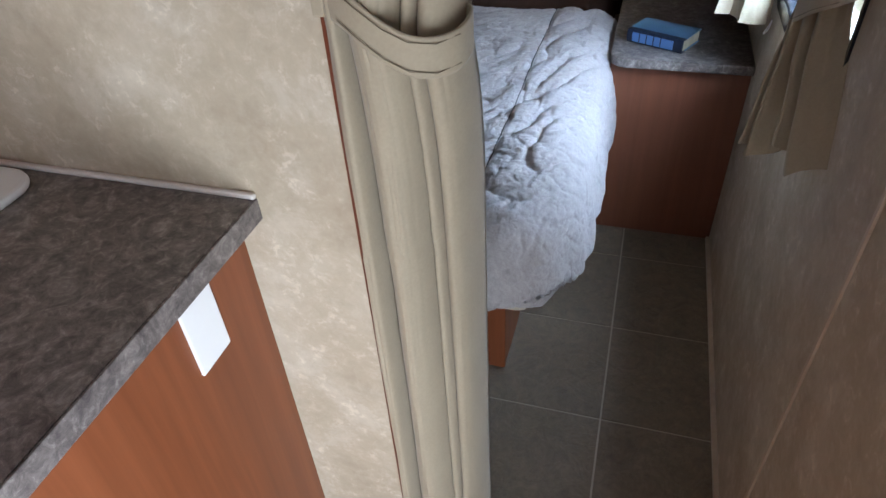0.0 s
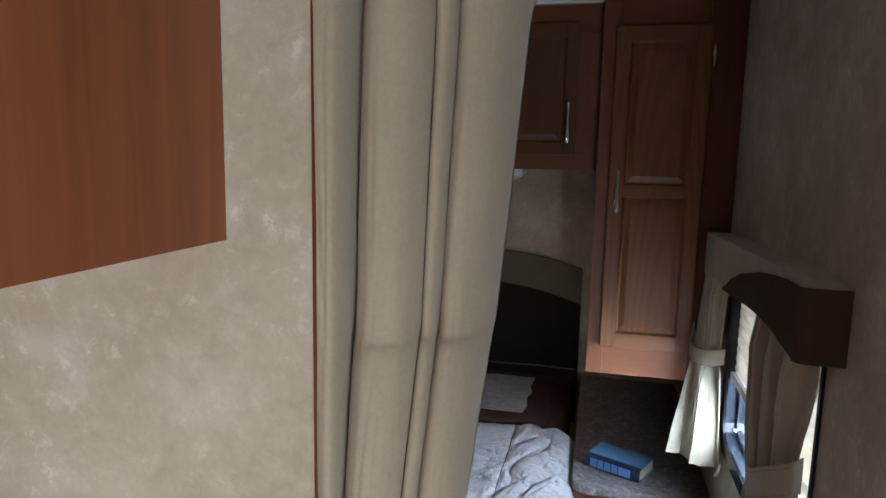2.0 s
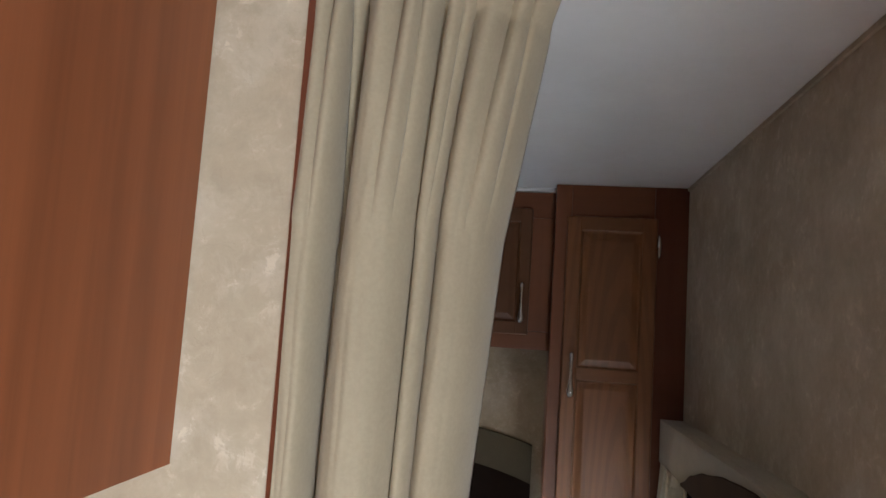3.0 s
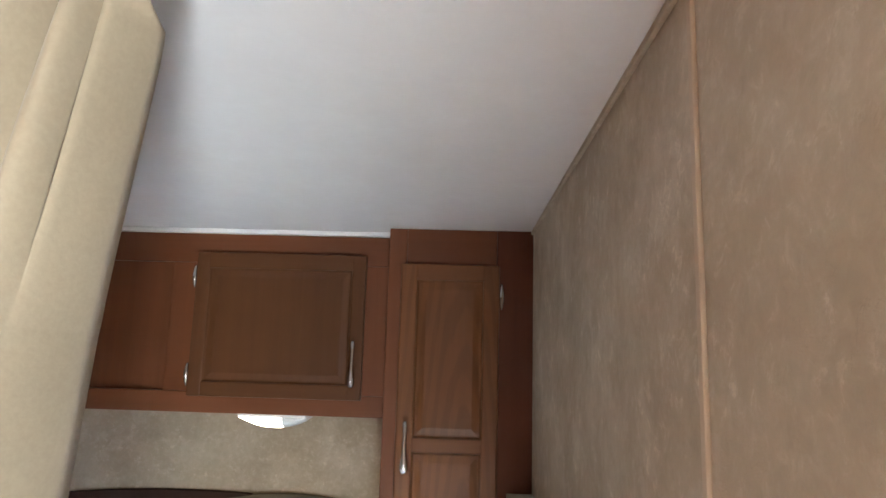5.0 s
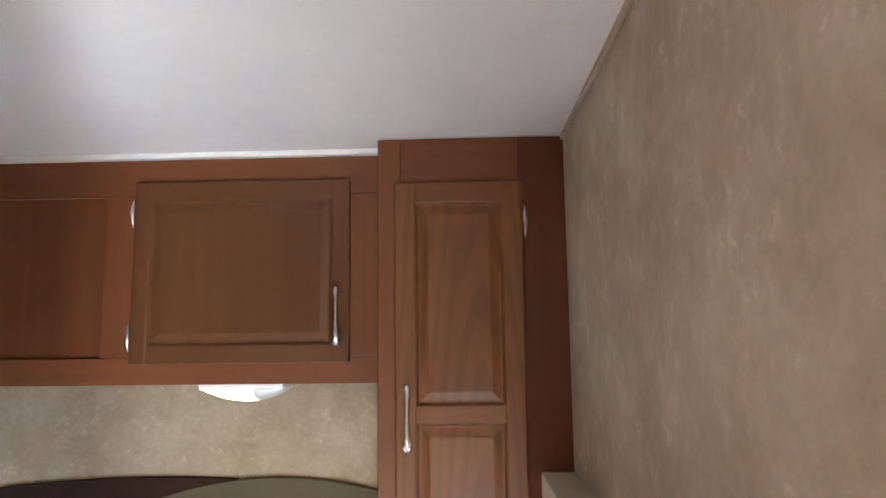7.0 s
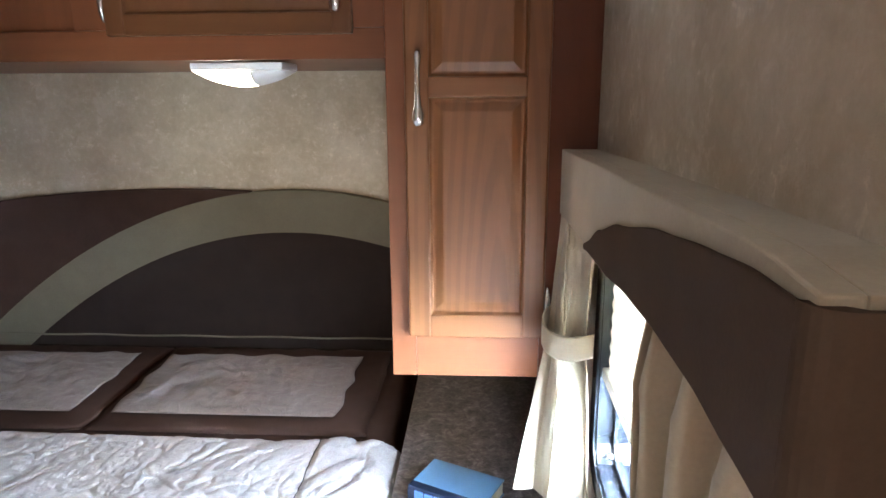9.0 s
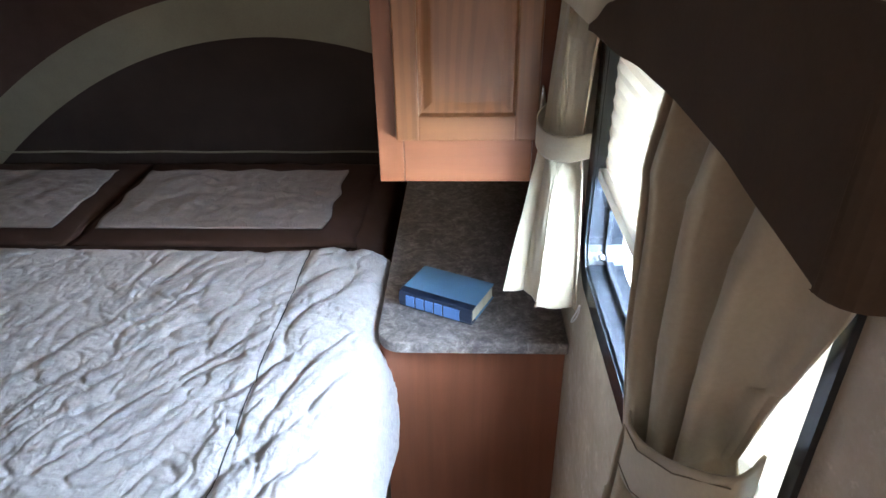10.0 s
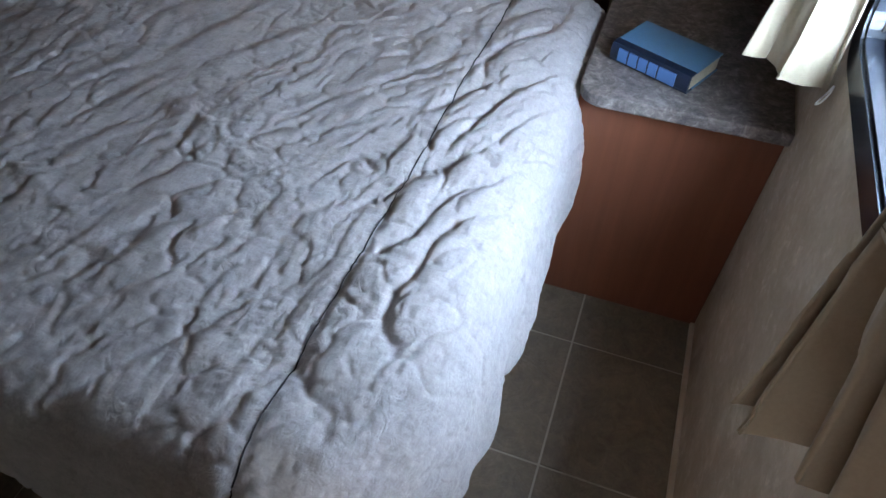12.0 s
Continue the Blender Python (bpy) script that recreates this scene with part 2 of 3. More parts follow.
M_LIT = make_lit("lit_lamp_lens", (1.0, 0.86, 0.66), 9.0)
M_UNLIT, T_, B_ = mat("unlit_lamp_lens", (0.75, 0.75, 0.74), 0.3)
M_BLUE = cloth("light_blue_book_cloth", (0.115, 0.245, 0.40), 0.5, 0.08, sheen=0.0)
M_NAVY, T_, B_ = mat("navy_book_leather", (0.010, 0.018, 0.04), 0.4)
M_SPINE, T_, B_ = mat("blue_spine_panel", (0.10, 0.20, 0.42), 0.4)
M_PAGES = wood("page_block", (0.42, 0.36, 0.24), (0.60, 0.53, 0.38), 0.9, along="x", scale=6, coat=0.0)


# ---- building helpers ----
def box(bm, x0, x1, y0, y1, z0, z1, bevel=0.0):
    r = bmesh.ops.create_cube(bm, size=1.0, matrix=Matrix.Translation(((x0 + x1) / 2, (y0 + y1) / 2, (z0 + z1) / 2)) @ Matrix.Diagonal((x1 - x0, y1 - y0, z1 - z0, 1)))
    if bevel:
        edges = list({e for v in r["verts"] for e in v.link_edges})
        bmesh.ops.bevel(bm, geom=edges, offset=bevel, segments=2, affect="EDGES", profile=0.6)
    return bm


def mesh_object(name, bm, material, smooth=False):
    me = bpy.data.meshes.new(name)
    bmesh.ops.recalc_face_normals(bm, faces=bm.faces)
    bm.to_mesh(me)
    bm.free()
    me.materials.append(material)
    if smooth:
        me.polygons.foreach_set("use_smooth", [True] * len(me.polygons))
    return new(name, me)


def part(name, bm, material, parent, label="", smooth=False):
    ob = mesh_object(name, bm, material, smooth)
    ob.parent = parent
    ob.matrix_parent_inverse = parent.matrix_world.inverted()
    return tagged(ob, label)


def thing(name, at, label, category, group="", kind=""):
    ob = new(name)
    ob.empty_display_size = 0.05
    ob.matrix_world = pose(*at)
    bpy.context.view_layer.update()
    return tagged(ob, label, category, group, kind)


def slab(name, dims, material, label="", kind="structure", bevel=0.0, category=""):
    return tagged(mesh_object(name, box(bmesh.new(), *dims, bevel), material), label, category, "", kind)


def boxpart(name, dims, material, parent, label="", bevel=0.0):
    return part(name, box(bmesh.new(), *dims, bevel), material, parent, label)


def prism(bm, outline, axis, a, b):
    """Extrudes a closed outline of pairs between a and b along axis."""
    def p(u, v, w):
        return {"x": (w, u, v), "y": (u, w, v), "z": (u, v, w)}[axis]
    lo = [bm.verts.new(p(u, v, a)) for u, v in outline]
    hi = [bm.verts.new(p(u, v, b)) for u, v in outline]
    bm.faces.new(lo)
    bm.faces.new(hi[::-1])
    n = len(outline)
    for i in range(n):
        bm.faces.new((lo[i], lo[(i + 1) % n], hi[(i + 1) % n], hi[i]))
    return bm


def round_rect(u0, u1, v0, v1, r, n=6):
    out = []
    for cu, cv, a0 in ((u1 - r, v1 - r, 0), (u0 + r, v1 - r, 90), (u0 + r, v0 + r, 180), (u1 - r, v0 + r, 270)):
        for i in range(n + 1):
            a = radians(a0 + 90 * i / n)
            out.append((cu + r * math.cos(a), cv + r * math.sin(a)))
    return out


def ring(bm, outer, inner, axis, a, b):
    """A frame between two closed outlines of equal count."""
    def p(u, v, w):
        return {"x": (w, u, v), "y": (u, w, v), "z": (u, v, w)}[axis]
    vs = [[bm.verts.new(p(u, v, w)) for u, v in o] for w in (a, b) for o in (outer, inner)]
    n = len(outer)
    for i in range(n):
        j = (i + 1) % n
        for A, B in ((0, 1), (2, 3), (0, 2), (1, 3)):
            bm.faces.new((vs[A][i], vs[A][j], vs[B][j], vs[B][i]))
    return bm


def tube(bm, path, radius, n=8):
    """A round tube along points; radius a number or one per point."""
    rings = []
    for i, p in enumerate(path):
        p = Vector(p)
        d = (Vector(path[min(i + 1, len(path) - 1)]) - Vector(path[max(i - 1, 0)])).normalized()
        s = d.cross(Vector((0.3, 0.2, 1))) if abs(d.z) < 0.9 else d.cross(Vector((0, 1, 0)))
        s.normalize()
        u = d.cross(s)
        r = radius[i] if isinstance(radius, (list, tuple)) else radius
        rings.append([bm.verts.new(p + (s * math.cos(k * math.tau / n) + u * math.sin(k * math.tau / n)) * r) for k in range(n)])
    for a, b in zip(rings, rings[1:]):
        for k in range(n):
            bm.faces.new((a[k], a[(k + 1) % n], b[(k + 1) % n], b[k]))
    bm.faces.new(rings[0][::-1])
    bm.faces.new(rings[-1])
    return bm


# ---- the room ----
Z = 1.98
WIN = (-0.790, -0.105, 0.815, 1.335)
DOOR = (-2.82, -2.18)
east = thing("wall_east", (1.2, -1.3, 0), "tan trowelled-paper side wall with a window", "wall", kind="structure")
for dims in ((1.2, 1.26, WIN[1], 1.0, 0, Z), (1.2, 1.26, WIN[0], WIN[1], 0, WIN[2]), (1.2, 1.26, WIN[0], WIN[1], WIN[3], Z),
             (1.2, 1.26, DOOR[1], WIN[0], 0, Z), (1.2, 1.26, DOOR[0], DOOR[1], 1.85, Z), (1.2, 1.26, -3.6, DOOR[0], 0, Z)):
    boxpart("wall_panel", dims, M_WALL, east)
slab("wall_north", (-1.15, 1.2, 0.92, 0.98, 0, Z), M_WALL, "tan trowelled-paper wall at the head of the bed", category="wall")
# unseen closing walls; their dark wood is added to soak up bounced light
slab("wall_west", (-1.21, -1.15, -3.6, 0.98, 0, Z), M_FACE, "unseen side wall, made dark to cut bounce light", category="wall")
slab("wall_south", (-1.15, 1.2, -3.66, -3.6, 0, Z), M_FACE, "unseen end wall, made dark to cut bounce light", category="wall")
slab("wall_partition", (-1.15, 0.597, -1.30, -1.262, 0, Z), M_WALL, "cream trowelled-paper partition beside the sink counter", category="wall")
slab("trim_partition", (0.597, 0.605, -1.304, -1.258, 0, Z - 0.006), M_FILL, "narrow dark red-brown edge trim of the partition", category="trim")
slab("ceiling", (-1.21, 1.26, -3.66, 0.98, Z, Z + 0.05), M_CEIL, "plain white vinyl ceiling panel", category="ceiling")
slab("floor", (-1.21, 1.26, -3.66, 0.98, -0.05, -0.003), M_GROUT, "brown slate-look tile floor with pale joints", category="floor")
slab("trim_ceiling_track", (0.60, 1.196, -1.285, -1.262, Z - 0.014, Z), M_TRIMW, "white ceiling track strip", category="trim", bevel=0.003)
slab("trim_ceiling_joint", (0.60, 1.196, -1.176, -1.163, Z - 0.004, Z), M_TRIMW, "thin white ceiling joint strip", category="trim")
slab("trim_cornice", (1.1935, 1.2, -3.6, -0.001, Z - 0.010, Z - 0.001), M_WALL, "tan bead along the wall top", category="trim", bevel=0.002)
slab("trim_batten", (1.1955, 1.2, -1.1195, -1.110, 0.012, Z - 0.013), M_BATTEN, "narrow tan batten over the wall panel joint", category="trim", bevel=0.0015)
slab("baseboard", (1.188, 1.2, -2.18, -0.034, 0, 0.012), M_BATTEN, "thin tan bead where wall meets floor", category="trim", bevel=0.003)


# ---- hardware ----
def handle(parent, x, y, z0, z1, name="handle"):
    """A slim pull, thin above and swelling into a drop at its foot."""
    bm = bmesh.new()
    L = z1 - z0
    prof = ((0, 0.0035), (0.03, 0.0078), (0.10, 0.0105), (0.18, 0.0098), (0.30, 0.0062), (0.45, 0.0044), (0.65, 0.0042), (0.80, 0.0046), (0.92, 0.0062), (0.97, 0.0052), (1.0, 0.003))
    tube(bm, [(x, y - 0.024 - 0.006 * math.sin(math.pi * f), z0 + f * L) for f, r in prof], [r for f, r in prof], 12)
    for f in (0.12, 0.90):
        tube(bm, [(x, y - 0.026, z0 + f * L), (x, y + 0.001, z0 + f * L)], 0.0038, 10)
    return part(name, bm, M_METAL, parent, "brushed nickel drop-shaped pull", True)


def hinge(parent, x, y, z, h=0.052):
    bm = bmesh.new()
    tube(bm, [(x, y - 0.004 - 0.004 * math.sin(math.pi * k / 8), z - h / 2 + h * k / 8) for k in range(9)], [0.0025 + 0.0042 * math.sin(math.pi * k / 8) for k in range(9)], 10)
    return part("hinge", bm, M_METAL, parent, "nickel wrap hinge", True)


def raised_panel(bm, x0, x1, z0, z1, y, depth):
    """A field panel: recessed edge, sloped border, flat raised middle. Faces -y; y is the frame face."""
    s = 0.022
    loops = []
    for inset, yy in ((0, y), (0.004, y + depth), (0.008, y + depth), (s, y + depth * 0.25), (s + 0.003, y + depth * 0.2)):
        loops.append([bm.verts.new((a, yy, b)) for a, b in ((x0 + inset, z0 + inset), (x1 - inset, z0 + inset), (x1 - inset, z1 - inset), (x0 + inset, z1 - inset))])
    for A, B in zip(loops, loops[1:]):
        for k in range(4):
            bm.faces.new((A[k], A[(k + 1) % 4], B[(k + 1) % 4], B[k]))
    bm.faces.new(loops[-1])
    return bm


def cabinet_door(parent, x0, x1, z0, z1, yf, panels, th=0.019, field=M_OAK, cross=M_OAKX):
    """Stiles, rails and raised panels; yf is the front face. Panels: openings (x0, x1, z0, z1) stacked in one column."""
    px0, px1 = panels[0][0], panels[0][1]
    door = part("door", box(bmesh.new(), x0 + 0.012, x1 - 0.012, yf + 0.012, yf + th, z0 + 0.012, z1 - 0.012), field, parent, "raised-panel stained oak door")
    boxpart("stile", (x0, px0, yf, yf + th, z0, z1), field, door, bevel=0.004)
    boxpart("stile", (px1, x1, yf, yf + th, z0, z1), field, door, bevel=0.004)
    edges = [z0] + [k for p in sorted(panels, key=lambda q: q[2]) for k in (p[2], p[3])] + [z1]
    for a, b in zip(edges[::2], edges[1::2]):
        boxpart("rail", (px0 - 0.002, px1 + 0.002, yf + 0.0006, yf + th, a, b), cross, door, bevel=0.003)
    for p in panels:
        part("panel", raised_panel(bmesh.new(), p[0], p[1], p[2], p[3], yf + 0.001, 0.0045), field, door)
    return door


# ---- wardrobe over the nightstand ----
ward = thing("wardrobe", (1.02, 0.4, 0.928), "stained oak hanging wardrobe reaching the ceiling above the nightstand", "wardrobe")
boxpart("carcass", (0.842, 1.198, 0.019, 0.918, 0.931, Z - 0.002), M_FACE, ward)
boxpart("stile", (0.839, 0.884, 0.0, 0.0185, 0.928, Z - 0.001), M_FACE, ward, bevel=0.002)
# filler coloured darker than the other stiles to hold the shading on it
boxpart("filler", (1.110, 1.1995, 0.0, 0.0185, 0.929, Z - 0.001), M_FILL, ward, "filler strip against the wall, coloured darker for its shade", bevel=0.001)
boxpart("rail", (0.8842, 1.1098, 0.0004, 0.0185, 0.928, 1.03), M_FACEX, ward, bevel=0.002)
boxpart("rail", (0.8842, 1.1098, 0.0004, 0.0185, 1.87, Z - 0.001), M_FACEX, ward, bevel=0.002)
d = cabinet_door(ward, 0.873, 1.116, 1.012, 1.888, -0.0195, ((0.914, 1.076, 1.057, 1.438), (0.914, 1.076, 1.472, 1.848)))
handle(d, 0.898, -0.0195, 1.392, 1.512)
for z in (1.812, 1.075):
    hinge(d, 1.121, -0.006, z, 0.064)

# ---- overhead cabinet across the head of the bed ----
over = thing("overhead_cabinet", (-0.15, 0.5, 1.505), "stained oak overhead cabinet above the bed head, doors darkened for shade", "cabinet")
boxpart("carcass", (-1.148, 0.8385, 0.089, 0.918, 1.508, Z - 0.002), M_FACE, over)
boxpart("top_rail", (-1.148, 0.8385, 0.07, 0.0885, 1.89, Z - 0.013), M_FACEX, over, bevel=0.002)
boxpart("bottom_rail", (-1.148, 0.8385, 0.0704, 0.0885, 1.505, 1.558), M_FACEX, over, bevel=0.002)
for a, b in ((0.755, 0.8385), (0.264, 0.37), (-0.30, -0.20), (-0.77, -0.69), (-1.148, -1.06)):
    boxpart("stile", (a, b, 0.0702, 0.0885, 1.5582, 1.8898), M_FACE, over, bevel=0.002)
boxpart("inset_panel", (-0.20, 0.264, 0.083, 0.0885, 1.558, 1.89), M_FACE, over, "flat recessed panel")
boxpart("inset_panel", (-1.06, -0.77, 0.083, 0.0885, 1.558, 1.89), M_FACE, over, "flat recessed panel")
for a, b, hx, gx in ((0.333, 0.775, 0.754, 0.327), (-0.735, -0.255, -0.714, -0.249)):
    d = cabinet_door(over, a, b, 1.547, 1.915, 0.0505, ((a + 0.036, b - 0.036, 1.584, 1.874),), field=M_OAK_SHADED, cross=M_OAKX_SHADED)
    handle(d, hx, 0.0505, 1.580, 1.696)
    for z in (1.600, 1.852):
        hinge(d, gx, 0.066, z, 0.058)
slab("trim_overhead", (-1.148, 0.8385, 0.056, 0.0885, Z - 0.0125, Z - 0.0005), M_TRIMW, "white strip between overhead cabinet and ceiling", category="trim", bevel=0.003)

# ---- lamp under the overhead cabinet ----
lamp = thing("reading_lamp", (0.52, 0.20, 1.508), "white twin reading lamp under the overhead cabinet, one half lit", "lamp")
boxpart("base", (0.435, 0.618, 0.15, 0.26, 1.490, 1.5045), M_WHITE, lamp, bevel=0.004)


def lens(x0, x1, material, label):
    bm = bmesh.new()
    rows = []
    for i in range(9):
        f = i / 8
        x = x0 + (x1 - x0) * f
        g = (x - 0.435) / 0.183
        deep = 0.030 * math.sin(math.pi * min(1, max(0, g))) ** 0.6 + 0.002
        rows.append([bm.verts.new((x, 0.205 + 0.05 * math.cos(a), 1.4905 - deep * math.sin(a))) for a in (k * math.pi / 8 for k in range(9))])
    for A, B in zip(rows, rows[1:]):
        for k in range(8):
            bm.faces.new((A[k], A[k + 1], B[k + 1], B[k]))
        bm.faces.new((A[0], B[0], B[8], A[8]))
    bm.faces.new(rows[0])
    bm.faces.new(rows[-1])
    return part("lens", bm, material, lamp, label, True)


lens(0.437, 0.550, M_LIT, "lit warm lens")
lens(0.552, 0.616, M_UNLIT, "unlit grey-white lens")
bulb = bpy.data.lights.new("reading_lamp_bulb", "AREA")
bulb.shape, bulb.size, bulb.size_y, bulb.energy, bulb.color = "RECTANGLE", 0.10, 0.08, 0.75, (1.0, 0.83, 0.62)
new("reading_lamp_bulb", bulb).matrix_world = look((0.49, 0.205, 1.452), (0.49, 0.206, 0))

# ---- headboard ----
head = thing("headboard", (0.04, 0.9, 0.4), "padded dark headboard with a curved olive band", "headboard")


def top_edge(x):
    return max(1.142 - 0.11 * (x - 0.02) ** 2, band_out(x)) if x > 0.2 else 1.142 - 0.11 * (x - 0.02) ** 2


def band_out(x):
    return 1.141 - 0.41 * (x - 0.40) ** 2


def band_in(x):
    return 1.004 - 0.46 * (x - 0.385) ** 2


def strip_panel(name, x0, x1, lo, hi, y, material, label):
    bm = bmesh.new()
    n = 48
    xs = [x0 + (x1 - x0) * i / n for i in range(n + 1)]
    outline = [(x, lo(x)) for x in xs] + [(x, hi(x)) for x in reversed(xs)]
    prism(bm, outline, "y", y, 0.9195)
    return part(name, bm, material, head, label)


strip_panel("lower_panel", -0.62, 0.80, lambda x: 0.40, band_in, 0.888, M_HBDARK, "espresso lower field")
strip_panel("band", -0.86 + 0.15, 0.80, lambda x: max(0.40, band_in(x)) if x > -0.62 else 0.40, lambda x: band_out(x), 0.886, M_HBBAND, "olive curved band")
strip_panel("upper_panel", -0.725, 0.26, lambda x: max(0.41, band_out(x) - 0.002), lambda x: 1.142 - 0.11 * (x - 0.02) ** 2, 0.890, M_BROWN, "brown upper field")


bm = bmesh.new()
tube(bm, [(-0.70 + 1.49 * k / 30, 0.884, 0.642 + 0.0015 * math.sin(k)) for k in range(31)], 0.0032, 8)
part("piping", bm, M_HBBAND, head, "thin pale piping", True)


# ---- bed ----
bed = thing("bed", (0.04, 0.1, 0), "double bed with a pale wrinkled quilt over dark brown bedding", "bed")
boxpart("base", (-0.58, 0.664, -0.73, 0.90, 0, 0.36), M_CHERRY, bed, "cherry veneer bed box", 0.003)
boxpart("mattress", (-0.68, 0.745, -0.88, 0.885, 0.361, 0.578), cloth("cream_mattress_ticking", (0.55, 0.49, 0.38), 0.9), bed, "cream mattress", 0.03)


def drape(qx, qy, x0, x1, y0, y1, r, top, bulge, corner=0.0):
    """A point of a flat cloth laid over a bed with rounded edges: its place and its outward normal."""
    cx, cy = min(max(qx, x0 + corner), x1 - corner), min(max(qy, y0 + corner), y1)
    dx, dy = qx - cx, qy - cy
    full = math.hypot(dx, dy)
    if full <= corner + 1e-6:
        return Vector((qx, qy, top)), Vector((0, 0, 1))
    d = full - corner
    n = Vector((dx / full, dy / full, 0))
    rim = Vector((cx, cy, top)) + n * corner
    if d < r * math.pi / 2:
        a = d / r
        return rim + n * (r * math.sin(a)) + Vector((0, 0, r * math.cos(a) - r)), n * math.sin(a) + Vector((0, 0, math.cos(a)))
    down = d - r * math.pi / 2
    out = r + bulge * math.sin(min(1, down / 0.20) * math.pi * 0.8)
    return rim + n * out - Vector((0, 0, r + down)), n


def pucker(x, y):
    """Quilting: soft puffs between meandering stitched valleys, drawn out along one slant, with long folds and tucks beside the seam, in metres."""
    w = noise.noise(Vector((x * 3.2, y * 3.2, 1.7)))
    a, c = x * 0.46 + y * 0.89 + w * 0.05, x * 0.89 - y * 0.46 + w * 0.04
    j = noise.noise(Vector((x * 26, y * 26, 9.1)))
    near = noise.voronoi(Vector((a * 8.5 + j * 0.24 + w, c * 14.5 + j * 0.26, 0.5)))[0]
    uneven = 0.85 + 0.4 * noise.noise(Vector((x * 5, y * 5, 8.8)))
    n2 = abs(noise.noise(Vector((a * 15 + w * 2 + j * 0.4, c * 26 + j * 0.6, 7.7)))) + 0.5 * abs(noise.noise(Vector((a * 38, c * 52, 1.1))))
    n3 = abs(noise.noise(Vector((x * 74 + y * 20, y * 68 - x * 20, 2.2))))
    puff = uneven * 0.0060 * (1 - math.exp(-(near[1] - near[0]) * 12)) + 0.0056 * (1 - math.exp(-n2 * 6.5)) + 0.0017 * (1 - math.exp(-n3 * 4))
    swell = noise.noise(Vector((x * 4.5, y * 4.5, 0.3))) * 0.006 + noise.noise(Vector((x * 12, y * 9, 4.3))) * 0.003
    fold = 1 - abs(noise.noise(Vector(((x * 0.30 + y) * 4.6, (x - y * 0.30) * 1.9, 6.4)))) * 3.5
    near_seam = math.exp(-((x - 0.68) / 0.10) ** 2)
    tuck = near_seam * (1 - math.exp(-abs(noise.noise(Vector((a * 5 + 2.0, c * 12, 12.0)))) * 8)) * 0.014
    return swell + puff + max(0, fold) ** 2 * 0.0045 + tuck - 0.006


SEAM_X = 0.615


QX0, QX1, QY0, QY1, QR, QTOP, QDROP, QCORNER = -0.62, 0.742, -0.868, 0.30, 0.085, 0.612, 0.092, 0.16


def quilt_point(qx, qy):
    """A place on the coverlet from its flat cloth coordinates."""
    reach = QR * math.pi / 2 + QDROP
    cx, cy = min(max(qx, QX0 + QCORNER), QX1 - QCORNER), max(qy, QY0 + QCORNER)
    dx, dy = qx - cx, qy - cy
    full = math.hypot(dx, dy)
    hang = reach + QCORNER + 0.065 * max(0.0, min(1.0, (qy + 0.75) * 2.2)) * (1 if qx > cx else 0)
    hang *= 1 + 0.02 * math.sin(qx * 13) + 0.02 * math.sin(qy * 15 + 1)
    if full > hang:
        qx, qy = cx + dx * hang / full, cy + dy * hang / full
    p, n = drape(qx, qy, QX0, QX1, QY0, QY1 + 1, QR, QTOP, 0.022, QCORNER)
    over = max(0.0, min(1.0, (full - QCORNER) / reach))
    h = pucker(qx, qy) * (1 - 0.45 * over)
    if over > 0.45:
        h += 0.010 * math.sin((qx + qy) * 24 + 2 * math.sin(qy * 9)) * (over - 0.45)
    h -= 0.004 * math.exp(-((qx - SEAM_X) / 0.009) ** 2)
    edge = max(0.0, 1 - (QY1 - qy) / 0.03)
    return p + n * (h - 0.012 * edge * edge)


def quilt_mesh():
    reach = QR * math.pi / 2 + QDROP + 0.07
    nx, ny = 540, 430
    bm = bmesh.new()
    grid = [[bm.verts.new(quilt_point(QX0 - reach + (QX1 - QX0 + 2 * reach) * i / nx, QY0 - reach + (QY1 - QY0 + reach) * j / ny)) for i in range(nx + 1)] for j in range(ny + 1)]
    for A, B in zip(grid, grid[1:]):
        for i in range(nx):
            bm.faces.new((A[i], A[i + 1], B[i + 1], B[i]))
    bmesh.ops.remove_doubles(bm, verts=bm.verts, dist=0.0004)
    return bm


quilt = part("quilt", quilt_mesh(), M_QUILT, bed, "pale grey quilted coverlet, wrinkled", True)
sol = quilt.modifiers.new("thickness", "SOLIDIFY")
sol.thickness, sol.offset = 0.006, -1
bm = bmesh.new()
tube(bm, [quilt_point(SEAM_X, 0.295 - k * 1.32 / 240) + Vector((0, 0, 0.0002)) for k in range(241)], 0.0013, 6)
part("seam", bm, M_SEAM, quilt, "dark stitched seam line")


def brown_sheet():
    bm = bmesh.new()
    nx, ny = 110, 50
    grid = []
    for j in range(ny + 1):
        qy = 0.24 + (0.887 - 0.24) * j / ny
        row = []
        for i in range(nx + 1):
            qx = -0.95 + (0.99 + 0.95 - 0.09) * i / nx
            p, n = drape(qx, qy, -0.64, 0.715, -0.8, 2, 0.07, 0.594, 0.0)
            row.append(bm.verts.new(p + n * (noise.noise(Vector((qx * 6, qy * 7, 3))) * 0.004)))
        grid.append(row)
    for A, B in zip(grid, grid[1:]):
        for i in range(nx):
            bm.faces.new((A[i], A[i + 1], B[i + 1], B[i]))
    return bm


sheet = part("blanket", brown_sheet(), M_BROWN, bed, "dark brown blanket across the head end", True)
sheet.modifiers.new("thickness", "SOLIDIFY").thickness = 0.004


